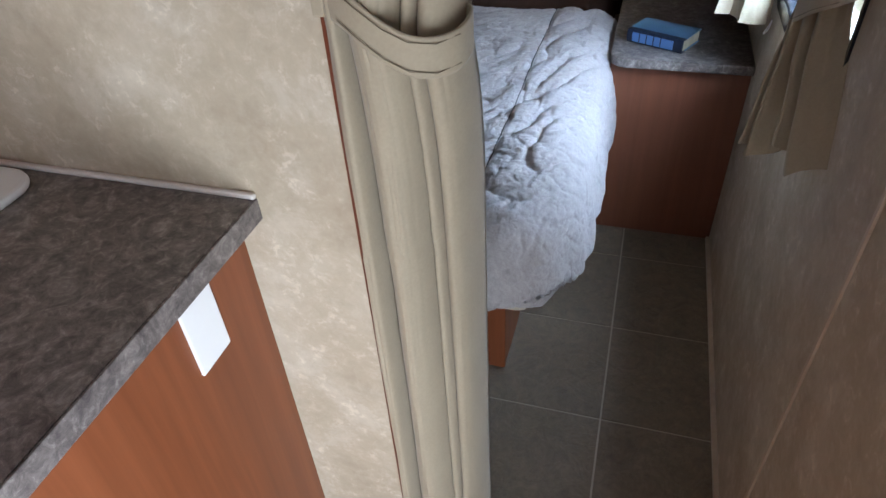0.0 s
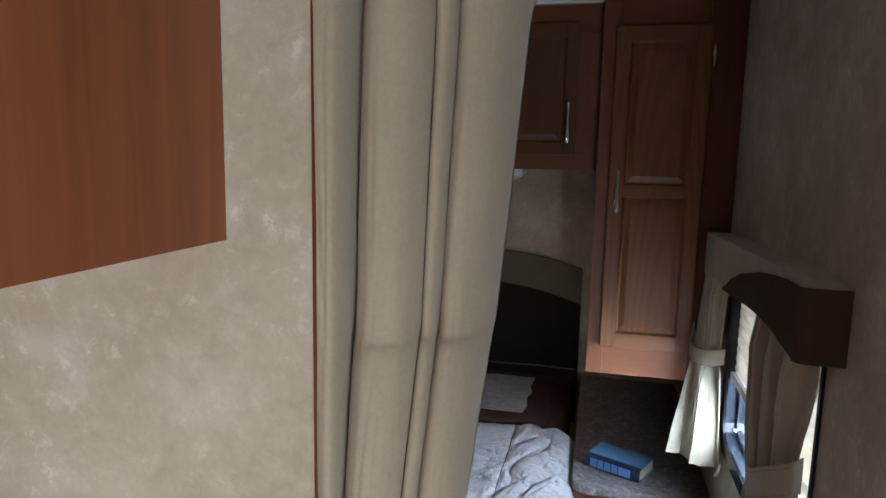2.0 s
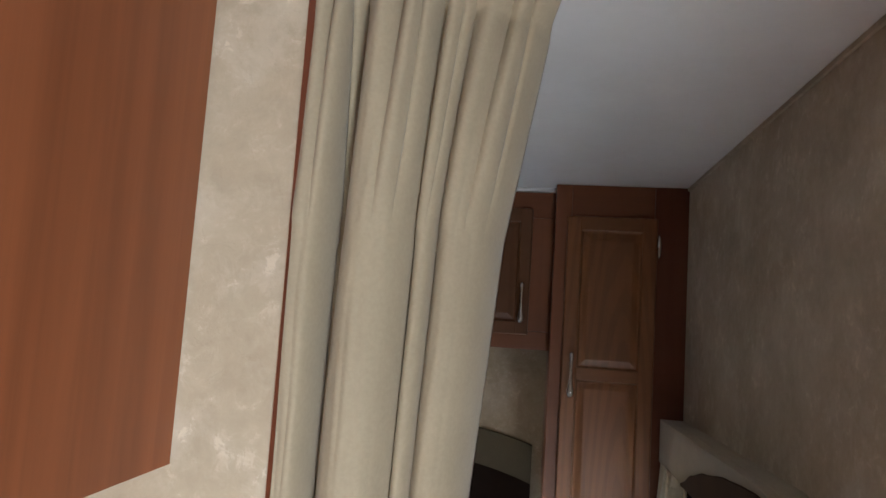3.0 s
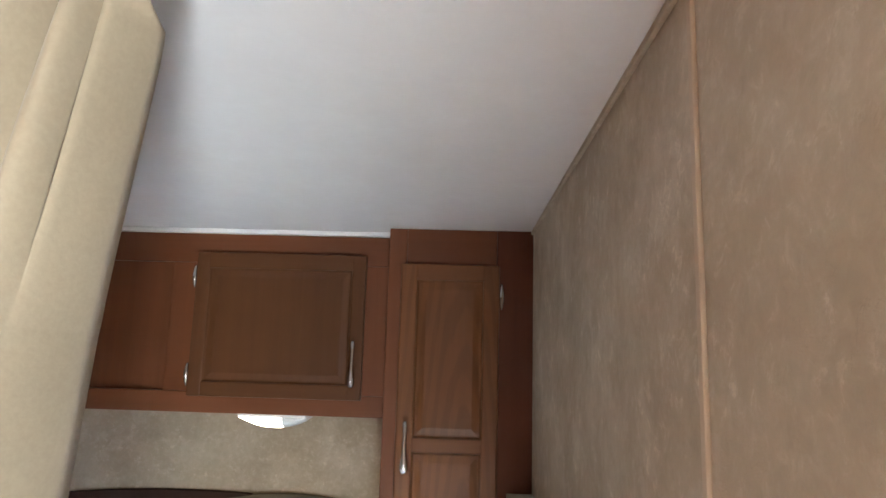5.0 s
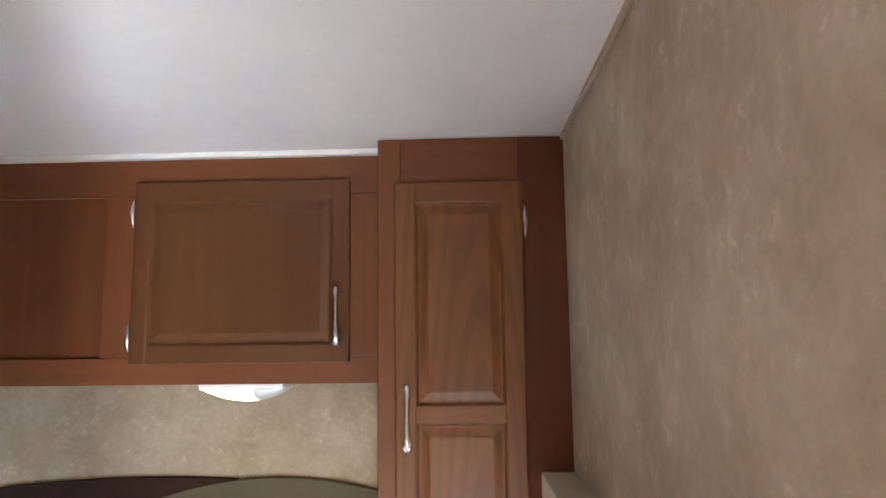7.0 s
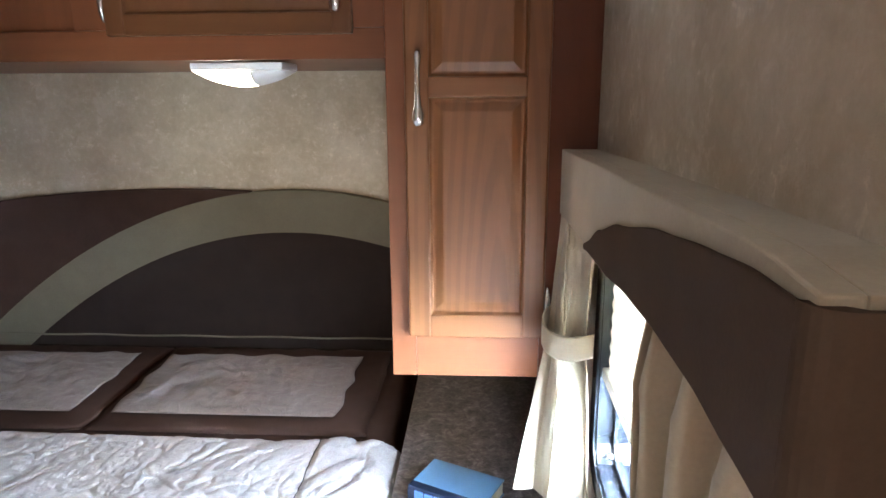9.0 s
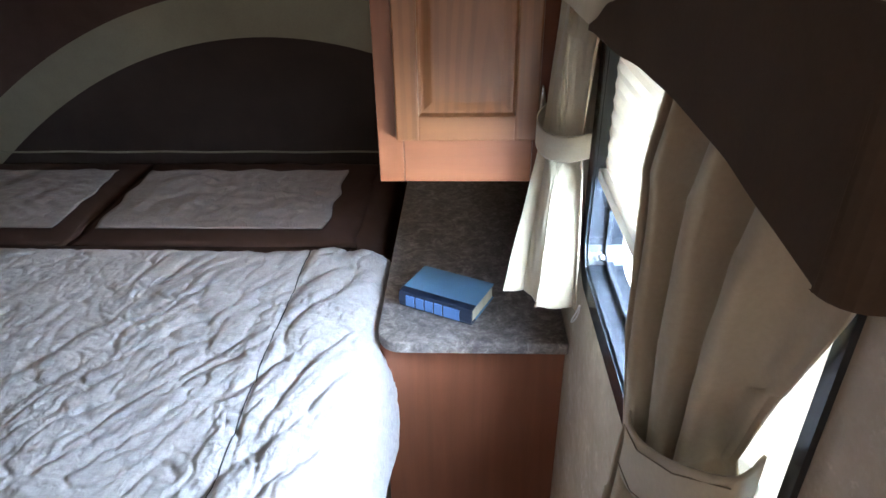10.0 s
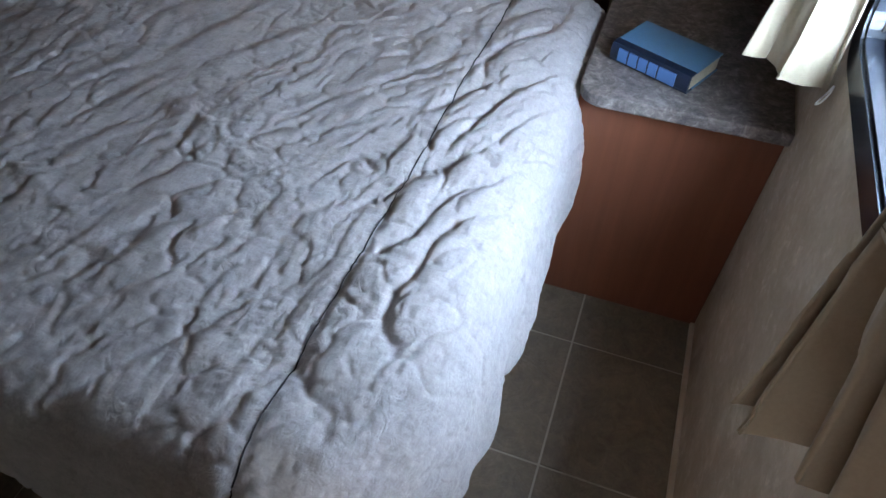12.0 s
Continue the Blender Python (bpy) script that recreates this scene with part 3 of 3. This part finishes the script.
def pillow_mesh(x0, x1, y0, y1, z, rise, lift, seed, nx=40, ny=28, rough=0.003):
    bm = bmesh.new()
    top, bot = [], []
    for j in range(ny + 1):
        A, B = [], []
        for i in range(nx + 1):
            u, v = i / nx, j / ny
            e = (1 - abs(2 * u - 1) ** 5) * (1 - abs(2 * v - 1) ** 5)
            x, y = x0 + (x1 - x0) * u, y0 + (y1 - y0) * v
            x += noise.noise(Vector((y * 14, seed, 0))) * 0.012 * (2 * u - 1)
            y += noise.noise(Vector((x * 13, seed, 4))) * 0.016 * max(0, 2 * v - 1)
            base = z + lift * v
            w = noise.noise(Vector((x * 9, y * 16, seed))) * rough + noise.noise(Vector((x * 30, y * 40, seed))) * rough * 0.8
            A.append(bm.verts.new((x, y, base + rise * max(e, 0) ** 0.5 + w * e + 0.001)))
            B.append(bm.verts.new((x, y, base)))
        top.append(A)
        bot.append(B)
    for G in (top, bot):
        for A, B in zip(G, G[1:]):
            for i in range(nx):
                bm.faces.new((A[i], A[i + 1], B[i + 1], B[i]))
    rim_t = top[0] + [r[-1] for r in top[1:]] + top[-1][-2::-1] + [r[0] for r in top[-2:0:-1]]
    rim_b = bot[0] + [r[-1] for r in bot[1:]] + bot[-1][-2::-1] + [r[0] for r in bot[-2:0:-1]]
    for k in range(len(rim_t)):
        q = (k + 1) % len(rim_t)
        bm.faces.new((rim_t[k], rim_t[q], rim_b[q], rim_b[k]))
    return bm


for k, (a, b) in enumerate(((-0.025, 0.715), (-0.70, -0.035))):
    pl = thing("pillow", ((a + b) / 2, 0.6, 0.60), "flat pillow in a brown sham with a pale panel", "pillow", "pillows at the bed head")
    part("sham", pillow_mesh(a, b, 0.335, 0.875, 0.598, 0.014, 0.004, 3 + k), M_BROWN, pl, "dark brown border", True)
    px0, px1 = (0.012, 0.628) if k == 0 else (-0.66, -0.095)
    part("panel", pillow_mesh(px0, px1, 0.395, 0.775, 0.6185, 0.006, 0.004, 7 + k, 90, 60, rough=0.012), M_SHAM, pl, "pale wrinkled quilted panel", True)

# ---- nightstand ----
night = thing("nightstand", (1.0, 0.4, 0), "cherry veneer nightstand built in beside the bed", "nightstand")
boxpart("body", (0.819, 1.1995, -0.031, 0.918, 0, 0.580), M_NIGHT, night, "", 0.002)
bm = bmesh.new()
out = [(1.1995, -0.062), (1.1995, 0.918), (0.816, 0.918)] + [(0.866 - 0.05 * math.cos(radians(a)), -0.012 - 0.05 * math.sin(radians(a))) for a in range(0, 91, 10)]
prism(bm, out, "z", 0.5805, 0.608)
top = part("top", bm, M_LAM, night, "mottled brown laminate top with a rounded corner")
bev = top.modifiers.new("soft_edge", "BEVEL")
bev.width, bev.segments, bev.limit_method, bev.angle_limit = 0.004, 2, "ANGLE", radians(50)

# ---- book ----
book = thing("book", (0.96, 0.08, 0.608), "thick light blue hardback with a navy spine, lying on the nightstand", "book")
BK = Matrix.Translation((0.852, 0.066, 0.6085)) @ Matrix.Rotation(math.atan2(-0.0735, 0.154), 4, "Z")


def bookpart(name, bm, material, parent, label=""):
    bmesh.ops.transform(bm, matrix=BK, verts=bm.verts)
    return part(name, bm, material, parent, label)


bl, bw, bh = 0.171, 0.117, 0.037
for z in (0, bh - 0.003):
    cover = bookpart("cover", box(bmesh.new(), 0, bl, 0.024, bw, z, z + 0.003, 0.0008), M_BLUE, book, "light blue cloth board")
    bookpart("cover", box(bmesh.new(), 0, bl, 0.004, 0.0238, z, z + 0.0032, 0.0008), M_NAVY, book, "navy leather strip")
bm = bmesh.new()
prism(bm, [(0.0045, 0.0), (0.0015, bh * 0.2), (0.0, bh / 2), (0.0015, bh * 0.8), (0.0045, bh), (0.007, bh), (0.007, 0)], "x", 0, bl)
spine = bookpart("spine", bm, M_NAVY, book, "navy rounded spine")
for a, b in ((0.030, 0.050), (0.054, 0.072), (0.076, 0.094), (0.098, 0.116), (0.120, 0.156)):
    bm = bmesh.new()
    prism(bm, [(-0.0012, bh * 0.16), (-0.0016, bh / 2), (-0.0012, bh * 0.84), (0.004, bh * 0.84), (0.004, bh * 0.16)], "x", a - 0.012, b - 0.012)
    bookpart("label", bm, M_SPINE, spine, "blue spine panel between raised bands")
bookpart("pages", box(bmesh.new(), 0.003, bl - 0.003, 0.0072, bw - 0.003, 0.0031, bh - 0.0031), M_PAGES, book, "cream page block")

# ---- window ----
w0, w1, wz0, wz1 = WIN
win = thing("window_1", (1.2, (w0 + w1) / 2, wz0), "black-framed sliding window with rounded corners and a half-drawn shade", "window", kind="structure")
part("window_frame", ring(bmesh.new(), round_rect(w0 - 0.008, w1 + 0.02, wz0 - 0.02, wz1 + 0.02, 0.075), round_rect(w0 + 0.003, w1 - 0.016, wz0 + 0.016, wz1 - 0.016, 0.05), "x", 1.195, 1.1995), M_BLACK, win, "glossy black inner frame")
part("window_frame", ring(bmesh.new(), round_rect(w0 + 0.001, w1 - 0.001, wz0 + 0.001, wz1 - 0.001, 0.002), round_rect(w0 + 0.010, w1 - 0.022, wz0 + 0.022, wz1 - 0.022, 0.045), "x", 1.1997, 1.259), M_BLACK, win, "black outer frame")
part("sash", ring(bmesh.new(), round_rect(w0 + 0.010, w1 - 0.022, wz0 + 0.022, wz1 - 0.022, 0.045), round_rect(w0 + 0.020, w1 - 0.036, wz0 + 0.036, wz1 - 0.036, 0.035), "x", 1.226, 1.240), M_BLACK, win, "thin black sash")
boxpart("sash", (1.226, 1.240, -0.47, -0.45, wz0 + 0.036, wz1 - 0.036), M_BLACK, win)
pane = boxpart("pane", (1.231, 1.235, w0 + 0.016, w1 - 0.03, wz0 + 0.03, wz1 - 0.03), M_GLASS, win)
pane.visible_shadow = False
bm = bmesh.new()
tube(bm, [(1.222, -0.155, wz0 + 0.046), (1.212, -0.155, wz0 + 0.046)], 0.006, 10)
part("latch", bm, M_METAL, win, "small bright window latch", True)

slab("backdrop", (2.60, 2.62, -2.1, 6.0, -5.0, 3.2), make_lit("hazy_daylight", (0.86, 0.94, 1.0), 6.0), "plain bright overcast daylight beyond the window", category="backdrop")

shade = thing("pleated_blind", (1.21, -0.45, 1.32), "cream pleated blind half drawn over the window", "blind")
bm = bmesh.new()
n = 26
rows = []
for k in range(n + 1):
    z = 1.008 + (1.322 - 1.008) * k / n
    x = 1.2128 if k % 2 else 1.2152
    rows.append([bm.verts.new((x, y, z)) for y in (w0 + 0.018, w1 - 0.018)])
for A, B in zip(rows, rows[1:]):
    bm.faces.new((A[0], A[1], B[1], B[0]))
part("pleats", bm, M_SHADE, shade).modifiers.new("thickness", "SOLIDIFY").thickness = 0.0008
boxpart("bottom_rail", (1.203, 1.2225, w0 + 0.016, w1 - 0.016, 0.988, 1.0075), M_WHITE, shade, "cream bottom rail", 0.002)

# ---- valance ----
val = thing("valance", (1.17, -0.5, 1.24), "padded window valance, oatmeal cloth with an arched brown front", "valance")


def lerp_table(tab, y):
    for (a, p), (b, q) in zip(tab, tab[1:]):
        if a >= y >= b:
            f = (a - y) / (a - b)
            f = f * f * (3 - 2 * f) * 0.4 + f * 0.6
            return p + (q - p) * f
    return tab[-1][1]


VE = -0.864
LOW = [(-0.010, 1.240), (-0.15, 1.246), (-0.30, 1.250), (-0.335, 1.254), (-0.447, 1.258), (-0.546, 1.268), (-0.64, 1.271), (-0.735, 1.269), (-0.796, 1.262), (VE, 1.256)]
SPLIT = [(-0.30, 1.258), (-0.328, 1.267), (-0.395, 1.296), (-0.495, 1.323), (-0.642, 1.349), (-0.741, 1.360), (-0.80, 1.365), (VE, 1.364)]
TOPV = [(-0.010, 1.352), (-0.4, 1.365), (-0.72, 1.374), (-0.80, 1.376), (VE, 1.370)]


def val_piece(ya, yb, lo, hi, x0, x1, n=40):
    ys = [ya + (yb - ya) * i / n for i in range(n + 1)]
    return prism(bmesh.new(), [(y, lo(y)) for y in ys] + [(y, hi(y)) for y in reversed(ys)], "x", x0, x1)


def soft(ob, w=0.004):
    m = ob.modifiers.new("soft_edge", "BEVEL")
    m.width, m.segments, m.limit_method, m.angle_limit = w, 2, "ANGLE", radians(40)
    return ob


soft(part("back_board", val_piece(-0.012, VE + 0.004, lambda y: lerp_table(LOW, y) + 0.002, lambda y: lerp_table(TOPV, y), 1.138, 1.158), M_VALL, val, "oatmeal upper front"), 0.0018)
soft(part("brown_front", val_piece(-0.30, VE + 0.0122, lambda y: lerp_table(LOW, y), lambda y: lerp_table(SPLIT, y), 1.1335, 1.1376), M_VALB, val, "dark brown arched front"), 0.0015)
soft(part("top_board", val_piece(-0.012, VE + 0.004, lambda y: lerp_table(TOPV, y) - 0.016, lambda y: lerp_table(TOPV, y) - 0.0004, 1.1582, 1.1995), M_VALL, val), 0.001)
soft(part("end_board", val_piece(-0.012, -0.026, lambda y: lerp_table(LOW, y), lambda y: lerp_table(TOPV, y) - 0.0165, 1.1585, 1.1995, 2), M_VALL, val), 0.002)
bm = bmesh.new()
corner = [(1.1995, VE - 0.0045), (1.1995, VE - 0.0005), (1.156, VE - 0.0005), (1.1376, VE + 0.012), (1.1335, VE + 0.012)] + [(1.1515 - 0.018 * math.cos(radians(k * 15)), VE + 0.0135 - 0.018 * math.sin(radians(k * 15))) for k in range(7)]
prism(bm, corner, "z", 1.2555, 1.3655)
soft(part("brown_end", bm, M_VALB, val, "dark brown padded end face"), 0.0015)


# ---- curtains ----
def smooth_table(tab, f):
    """Values at f from rows (f, a, b, ...), eased between rows."""
    for p, q in zip(tab, tab[1:]):
        if p[0] <= f <= q[0]:
            s = (f - p[0]) / (q[0] - p[0])
            s = s * s * (3 - 2 * s)
            return [a + (b - a) * s for a, b in zip(p[1:], q[1:])]
    return list(tab[-1][1:])


def drapery(rows, folds, phase, nu=110, nv=90, droop=0.0, sharp=1.0, skew=1.0):
    """A hanging cloth. rows: (f, x, y, z of the one edge, x, y, z of the other, fold depth)."""
    bm = bmesh.new()
    grid = []
    for j in range(nv + 1):
        f = j / nv
        ax, ay, az, bx, by, bz, amp = smooth_table(rows, f)
        a, b = Vector((ax, ay, az)), Vector((bx, by, bz))
        d = b - a
        side = Vector((d.y, -d.x, 0)).normalized()
        line = []
        for i in range(nu + 1):
            u = i / nu
            s = folds * (u ** skew + 0.035 * math.sin(u * 9 + phase) + 0.02 * math.sin(f * 5 + u * 14))
            wave = math.sin(s * math.tau + phase + 0.5 * math.sin(f * 4)) + 0.35 * math.sin(s * 2 * math.tau * 0.53 + phase * 2)
            wave = math.copysign(abs(wave) ** sharp, wave)
            p = a + d * (u + 0.25 / folds * math.sin(s * 2 * math.tau) * 0.3) + side * amp * wave
            p.z += droop * noise.noise(Vector((u * 3, phase, 0))) * f
            p += side * (0.003 * noise.noise(Vector((u * 9, f * 7, phase))) + 0.0015 * noise.noise(Vector((u * 24, f * 18, phase))))
            line.append(bm.verts.new(p))
        grid.append(line)
    for A, B in zip(grid, grid[1:]):
        for i in range(nu):
            bm.faces.new((A[i], A[i + 1], B[i + 1], B[i]))
    return bm


def tie_band(path, height, n=48, push=0.0):
    """A flat strip of cloth that follows points (x, y, z of its middle)."""
    bm = bmesh.new()
    rows = []
    for k in range(n + 1):
        f = k / n * (len(path) - 1)
        i = min(int(f), len(path) - 2)
        s = f - i
        p0, p1, p2, p3 = (Vector(path[min(max(i + o, 0), len(path) - 1)]) for o in (-1, 0, 1, 2))
        p = 0.5 * (2 * p1 + (p2 - p0) * s + (2 * p0 - 5 * p1 + 4 * p2 - p3) * s * s + (3 * p1 - p0 - 3 * p2 + p3) * s ** 3)
        rows.append([bm.verts.new(p + Vector((0, 0, height * (v - 0.5)))) for v in (0, 0.08, 0.5, 0.92, 1)])
    for A, B in zip(rows, rows[1:]):
        for v in range(4):
            bm.faces.new((A[v], A[v + 1], B[v + 1], B[v]))
    return bm


def cloth_part(name, bm, parent, label="", th=0.0025, material=None):
    ob = part(name, bm, material or M_CURT, parent, label, True)
    ob.modifiers.new("thickness", "SOLIDIFY").thickness = th
    return ob


door_curtain = thing("door_curtain", (0.68, -1.29, 0), "heavy tan curtain tied back at the doorway partition", "curtain")

def rolls(u, f):
    """How far the folds stand out: five rounded rolls with narrow gaps between them, whose bounds shift down the cloth."""
    s = min(1.0, max(0.0, (f - 0.12) / 0.32))
    high, low = (0, 0.14, 0.205, 0.555, 0.665, 1.0), (0, 0.125, 0.155, 0.625, 0.725, 1.0)
    edge = [a + (b - a) * s for a, b in zip(high, low)]
    for a, b, deep in zip(edge, edge[1:], (0.040, 0.016, 0.060, 0.046, 0.060)):
        if u <= b:
            q = (2 * u - a - b) / (b - a)
            if a == 0:
                q = max(q, 0.0)
            return (deep if a else 0.066) * max(0.0, 1 - abs(q) ** 2.6) ** 0.5 - 0.046
    return -0.046


def door_curtain_mesh():
    rows = [(0.00, 0.601, 1.976, 0.846, 1.966), (0.045, 0.601, 1.88, 0.808, 1.888), (0.16, 0.601, 1.67, 0.770, 1.675),
            (0.34, 0.602, 1.36, 0.744, 1.36), (0.44, 0.602, 1.14, 0.724, 1.13), (0.60, 0.602, 0.85, 0.718, 0.85), (1.0, 0.602, 0.02, 0.724, 0.02)]
    bm = bmesh.new()
    nu, nv = 300, 130
    grid = []
    for j in range(nv + 1):
        f = j / nv
        ax, az, bx, bz = smooth_table(rows, f)
        top = max(0.0, 1 - f / 0.15)
        gather = math.exp(-((f - 0.44) / 0.07) ** 2)
        line = []
        for i in range(nu + 1):
            u = i / nu
            q = min(u, 0.94) * 9.0 + 0.45 * math.sin(u * 13)
            loop = abs(math.sin(math.pi * q)) ** 0.7
            pleat = (loop - 0.5) * 1.1 + 0.25 * math.sin(u * 41 + f * 30)
            depth = rolls(u, f) * (1 - top ** 1.4) * (1 - 0.25 * gather) + 0.026 * pleat * top ** 0.9
            depth += 0.030 * gather * math.sin(math.pi * u) ** 0.7
            depth += 0.0035 * noise.noise(Vector((u * 7, f * 9, 2.0))) + 0.0012 * noise.noise(Vector((u * 30, f * 26, 5.0)))
            x = ax + (bx - ax) * (u + 0.006 * math.sin(u * math.tau * 2 + f * 5))
            back = 0.088 * min(1, f / 0.05) * u ** 2.4 * (1 - 0.8 * gather)
            line.append(bm.verts.new((x, -1.286 - depth + back, az + (bz - az) * u - 0.012 * top ** 6 * (1 - loop))))
        grid.append(line)
    for A, B in zip(grid, grid[1:]):
        for i in range(nu):
            bm.faces.new((A[i], A[i + 1], B[i + 1], B[i]))
    return bm


cloth_part("cloth", door_curtain_mesh(), door_curtain)
TIE = [(0.600, -1.306, 1.172), (0.622, -1.318, 1.166), (0.645, -1.327, 1.153), (0.670, -1.329, 1.136), (0.693, -1.326, 1.124), (0.716, -1.313, 1.119), (0.733, -1.290, 1.121), (0.736, -1.255, 1.127), (0.722, -1.245, 1.13)]
tie = cloth_part("tieback", tie_band(TIE, 0.040), door_curtain, "stitched tan tieback band")


def stitching(path, offset, parent, out):
    """A row of thread along a band."""
    bm = bmesh.new()
    tube(bm, [Vector(p) + Vector(out) + Vector((0, 0, offset)) for p in path], 0.0006, 5)
    return part("stitching", bm, M_THREAD, parent, "darker thread line")


for k in (-0.014, 0.014):
    stitching(TIE[1:7], k, tie, (0, -0.0022, 0))
boxpart("tab", (0.593, 0.606, -1.3115, -1.3062, 1.150, 1.196), M_CURT, tie, "frayed stitched end", 0.002)

far = thing("window_curtain", (1.13, -0.12, 0.7), "short tan curtain panel tied back beside the wardrobe", "curtain", "window curtains")
cloth_part("cloth", drapery([
    (0.0, 1.140, -0.035, 1.335, 1.172, -0.19, 1.335, 0.011),
    (0.25, 1.128, -0.040, 1.20, 1.174, -0.160, 1.20, 0.012),
    (0.47, 1.118, -0.048, 1.050, 1.178, -0.115, 1.050, 0.008),
    (0.56, 1.110, -0.052, 1.00, 1.180, -0.125, 1.00, 0.011),
    (1.0, 1.070, -0.094, 0.758, 1.184, -0.158, 0.748, 0.020)], 1.45, 3.6, 100, 70, sharp=0.75), far)
cloth_part("tieback", tie_band([(1.186, -0.045, 1.085), (1.140, -0.028, 1.070), (1.110, -0.050, 1.050), (1.116, -0.092, 1.036), (1.148, -0.124, 1.036), (1.186, -0.130, 1.045)], 0.042), far, "tan tieback band")
bm = bmesh.new()
tube(bm, [(1.184 + 0.006 * math.cos(k * 0.6), -0.160 - 0.004 * math.sin(k * 0.6), 0.768 - 0.034 * math.sin(k * math.pi / 10)) for k in range(11)], 0.0014, 6)
part("cord_loop", bm, M_TRIMW, far, "small pale cord loop at the hem", True)

near = thing("window_curtain", (1.15, -0.75, 0.7), "short tan curtain panel tied back under the brown valance end", "curtain", "window curtains")
cloth_part("cloth", drapery([
    (0.0, 1.166, -0.585, 1.335, 1.170, -0.850, 1.335, 0.013),
    (0.20, 1.156, -0.580, 1.20, 1.172, -0.805, 1.22, 0.016),
    (0.40, 1.150, -0.605, 1.055, 1.176, -0.765, 1.115, 0.012),
    (0.52, 1.148, -0.634, 0.965, 1.178, -0.745, 1.035, 0.010),
    (0.62, 1.142, -0.645, 0.90, 1.180, -0.768, 0.975, 0.014),
    (0.78, 1.132, -0.672, 0.83, 1.184, -0.815, 0.905, 0.020),
    (1.0, 1.116, -0.705, 0.735, 1.188, -0.885, 0.780, 0.024)], 3.6, 0.4, 170, 90, droop=-0.05, sharp=0.75, skew=0.62), near)
NTIE = [(1.190, -0.622, 0.975), (1.155, -0.626, 0.966), (1.134, -0.660, 0.970), (1.131, -0.708, 0.990), (1.141, -0.755, 1.018), (1.166, -0.786, 1.040), (1.190, -0.772, 1.045)]
tb = cloth_part("tieback", tie_band(NTIE, 0.060), near, "tan tieback band with stitched edge")
for k in (-0.024, 0.022):
    stitching(NTIE[2:6], k, tb, (-0.0022, -0.0014, 0))

# ---- kitchen end ----
counter = thing("base_cabinet", (-0.3, -1.6, 0), "cherry veneer base cabinet under the sink counter", "cabinet")
boxpart("body", (-1.148, 0.421, -1.90, -1.3015, 0.0, 0.8855), M_CHERRY, counter)
boxpart("side_panel", (0.4215, 0.428, -1.905, -1.3015, 0.0, 0.8855), M_CHERRY, counter, "cherry veneer end panel")
worktop = thing("worktop", (-0.3, -1.6, 0.886), "mottled brown laminate worktop beside the partition", "worktop")
boxpart("top", (-1.148, 0.4635, -1.9315, -1.3015, 0.886, 0.917), M_LAM, worktop, "", 0.003)
boxpart("edge_band", (0.464, 0.467, -1.935, -1.3015, 0.8855, 0.9165), M_LAM, worktop, "laminate edge band", 0.0012)
boxpart("edge_band", (-1.148, 0.4635, -1.935, -1.932, 0.8855, 0.9165), M_LAM, worktop, "laminate edge band", 0.0012)
slab("trim_caulk", (-1.148, 0.466, -1.3085, -1.3005, 0.9172, 0.925), M_CAULK, "pale caulk bead along the worktop", bevel=0.003, category="trim")
plate = thing("outlet_plate", (0.46, -1.456, 0.83), "blank white wall plate on the cabinet end", "wall plate")
boxpart("plate", (0.4282, 0.4332, -1.453, -1.392, 0.745, 0.862), M_WHITE, plate, "", 0.0015)
sink = thing("sink", (-0.1, -1.6, 0.917), "white drop-in sink with a rounded rim", "sink")
bm = bmesh.new()
ring(bm, round_rect(-0.42, 0.162, -1.86, -1.322, 0.045), round_rect(-0.38, 0.118, -1.82, -1.365, 0.04), "z", 0.9172, 0.930)
soft(part("rim", bm, M_WHITE, sink), 0.005)
bm = bmesh.new()
ring(bm, round_rect(-0.382, 0.12, -1.822, -1.363, 0.04), round_rect(-0.376, 0.114, -1.816, -1.369, 0.04), "z", 0.9172, 0.9285)
prism(bm, round_rect(-0.378, 0.116, -1.818, -1.367, 0.04), "z", 0.9172, 0.9185)
part("bowl", bm, M_WHITE, sink)
upper = thing("wall_cabinet", (-0.3, -1.6, 1.45), "cherry veneer wall cabinet above the worktop", "cabinet")
boxpart("body", (-1.148, 0.500, -1.645, -1.3015, 1.458, Z - 0.002), M_CHERRY, upper)
boxpart("side_panel", (0.5005, 0.507, -1.65, -1.3015, 1.455, Z - 0.0015), M_CHERRY, upper, "cherry veneer end panel")

# ---- floor tiles ----
P = 0.3255
me = bpy.data.meshes.new("tile")
bm = box(bmesh.new(), -P / 2 + 0.0022, P / 2 - 0.0022, -P / 2 + 0.0022, P / 2 - 0.0022, -0.0029, 0.0, 0.0012)
bm.to_mesh(me)
bm.free()
me.materials.append(M_TILE)
floor = bpy.data.objects["floor"]
xs = [0.929 + P / 2 - P * k for k in range(8)]
ys = [-0.183 + P / 2 + P * (3 - k) for k in range(14)]
for x in xs:
    for y in ys:
        if y - P / 2 < 0.92:
            ob = new("tile", me)
            ob.matrix_world = pose(x, y, 0)
            ob.parent = floor
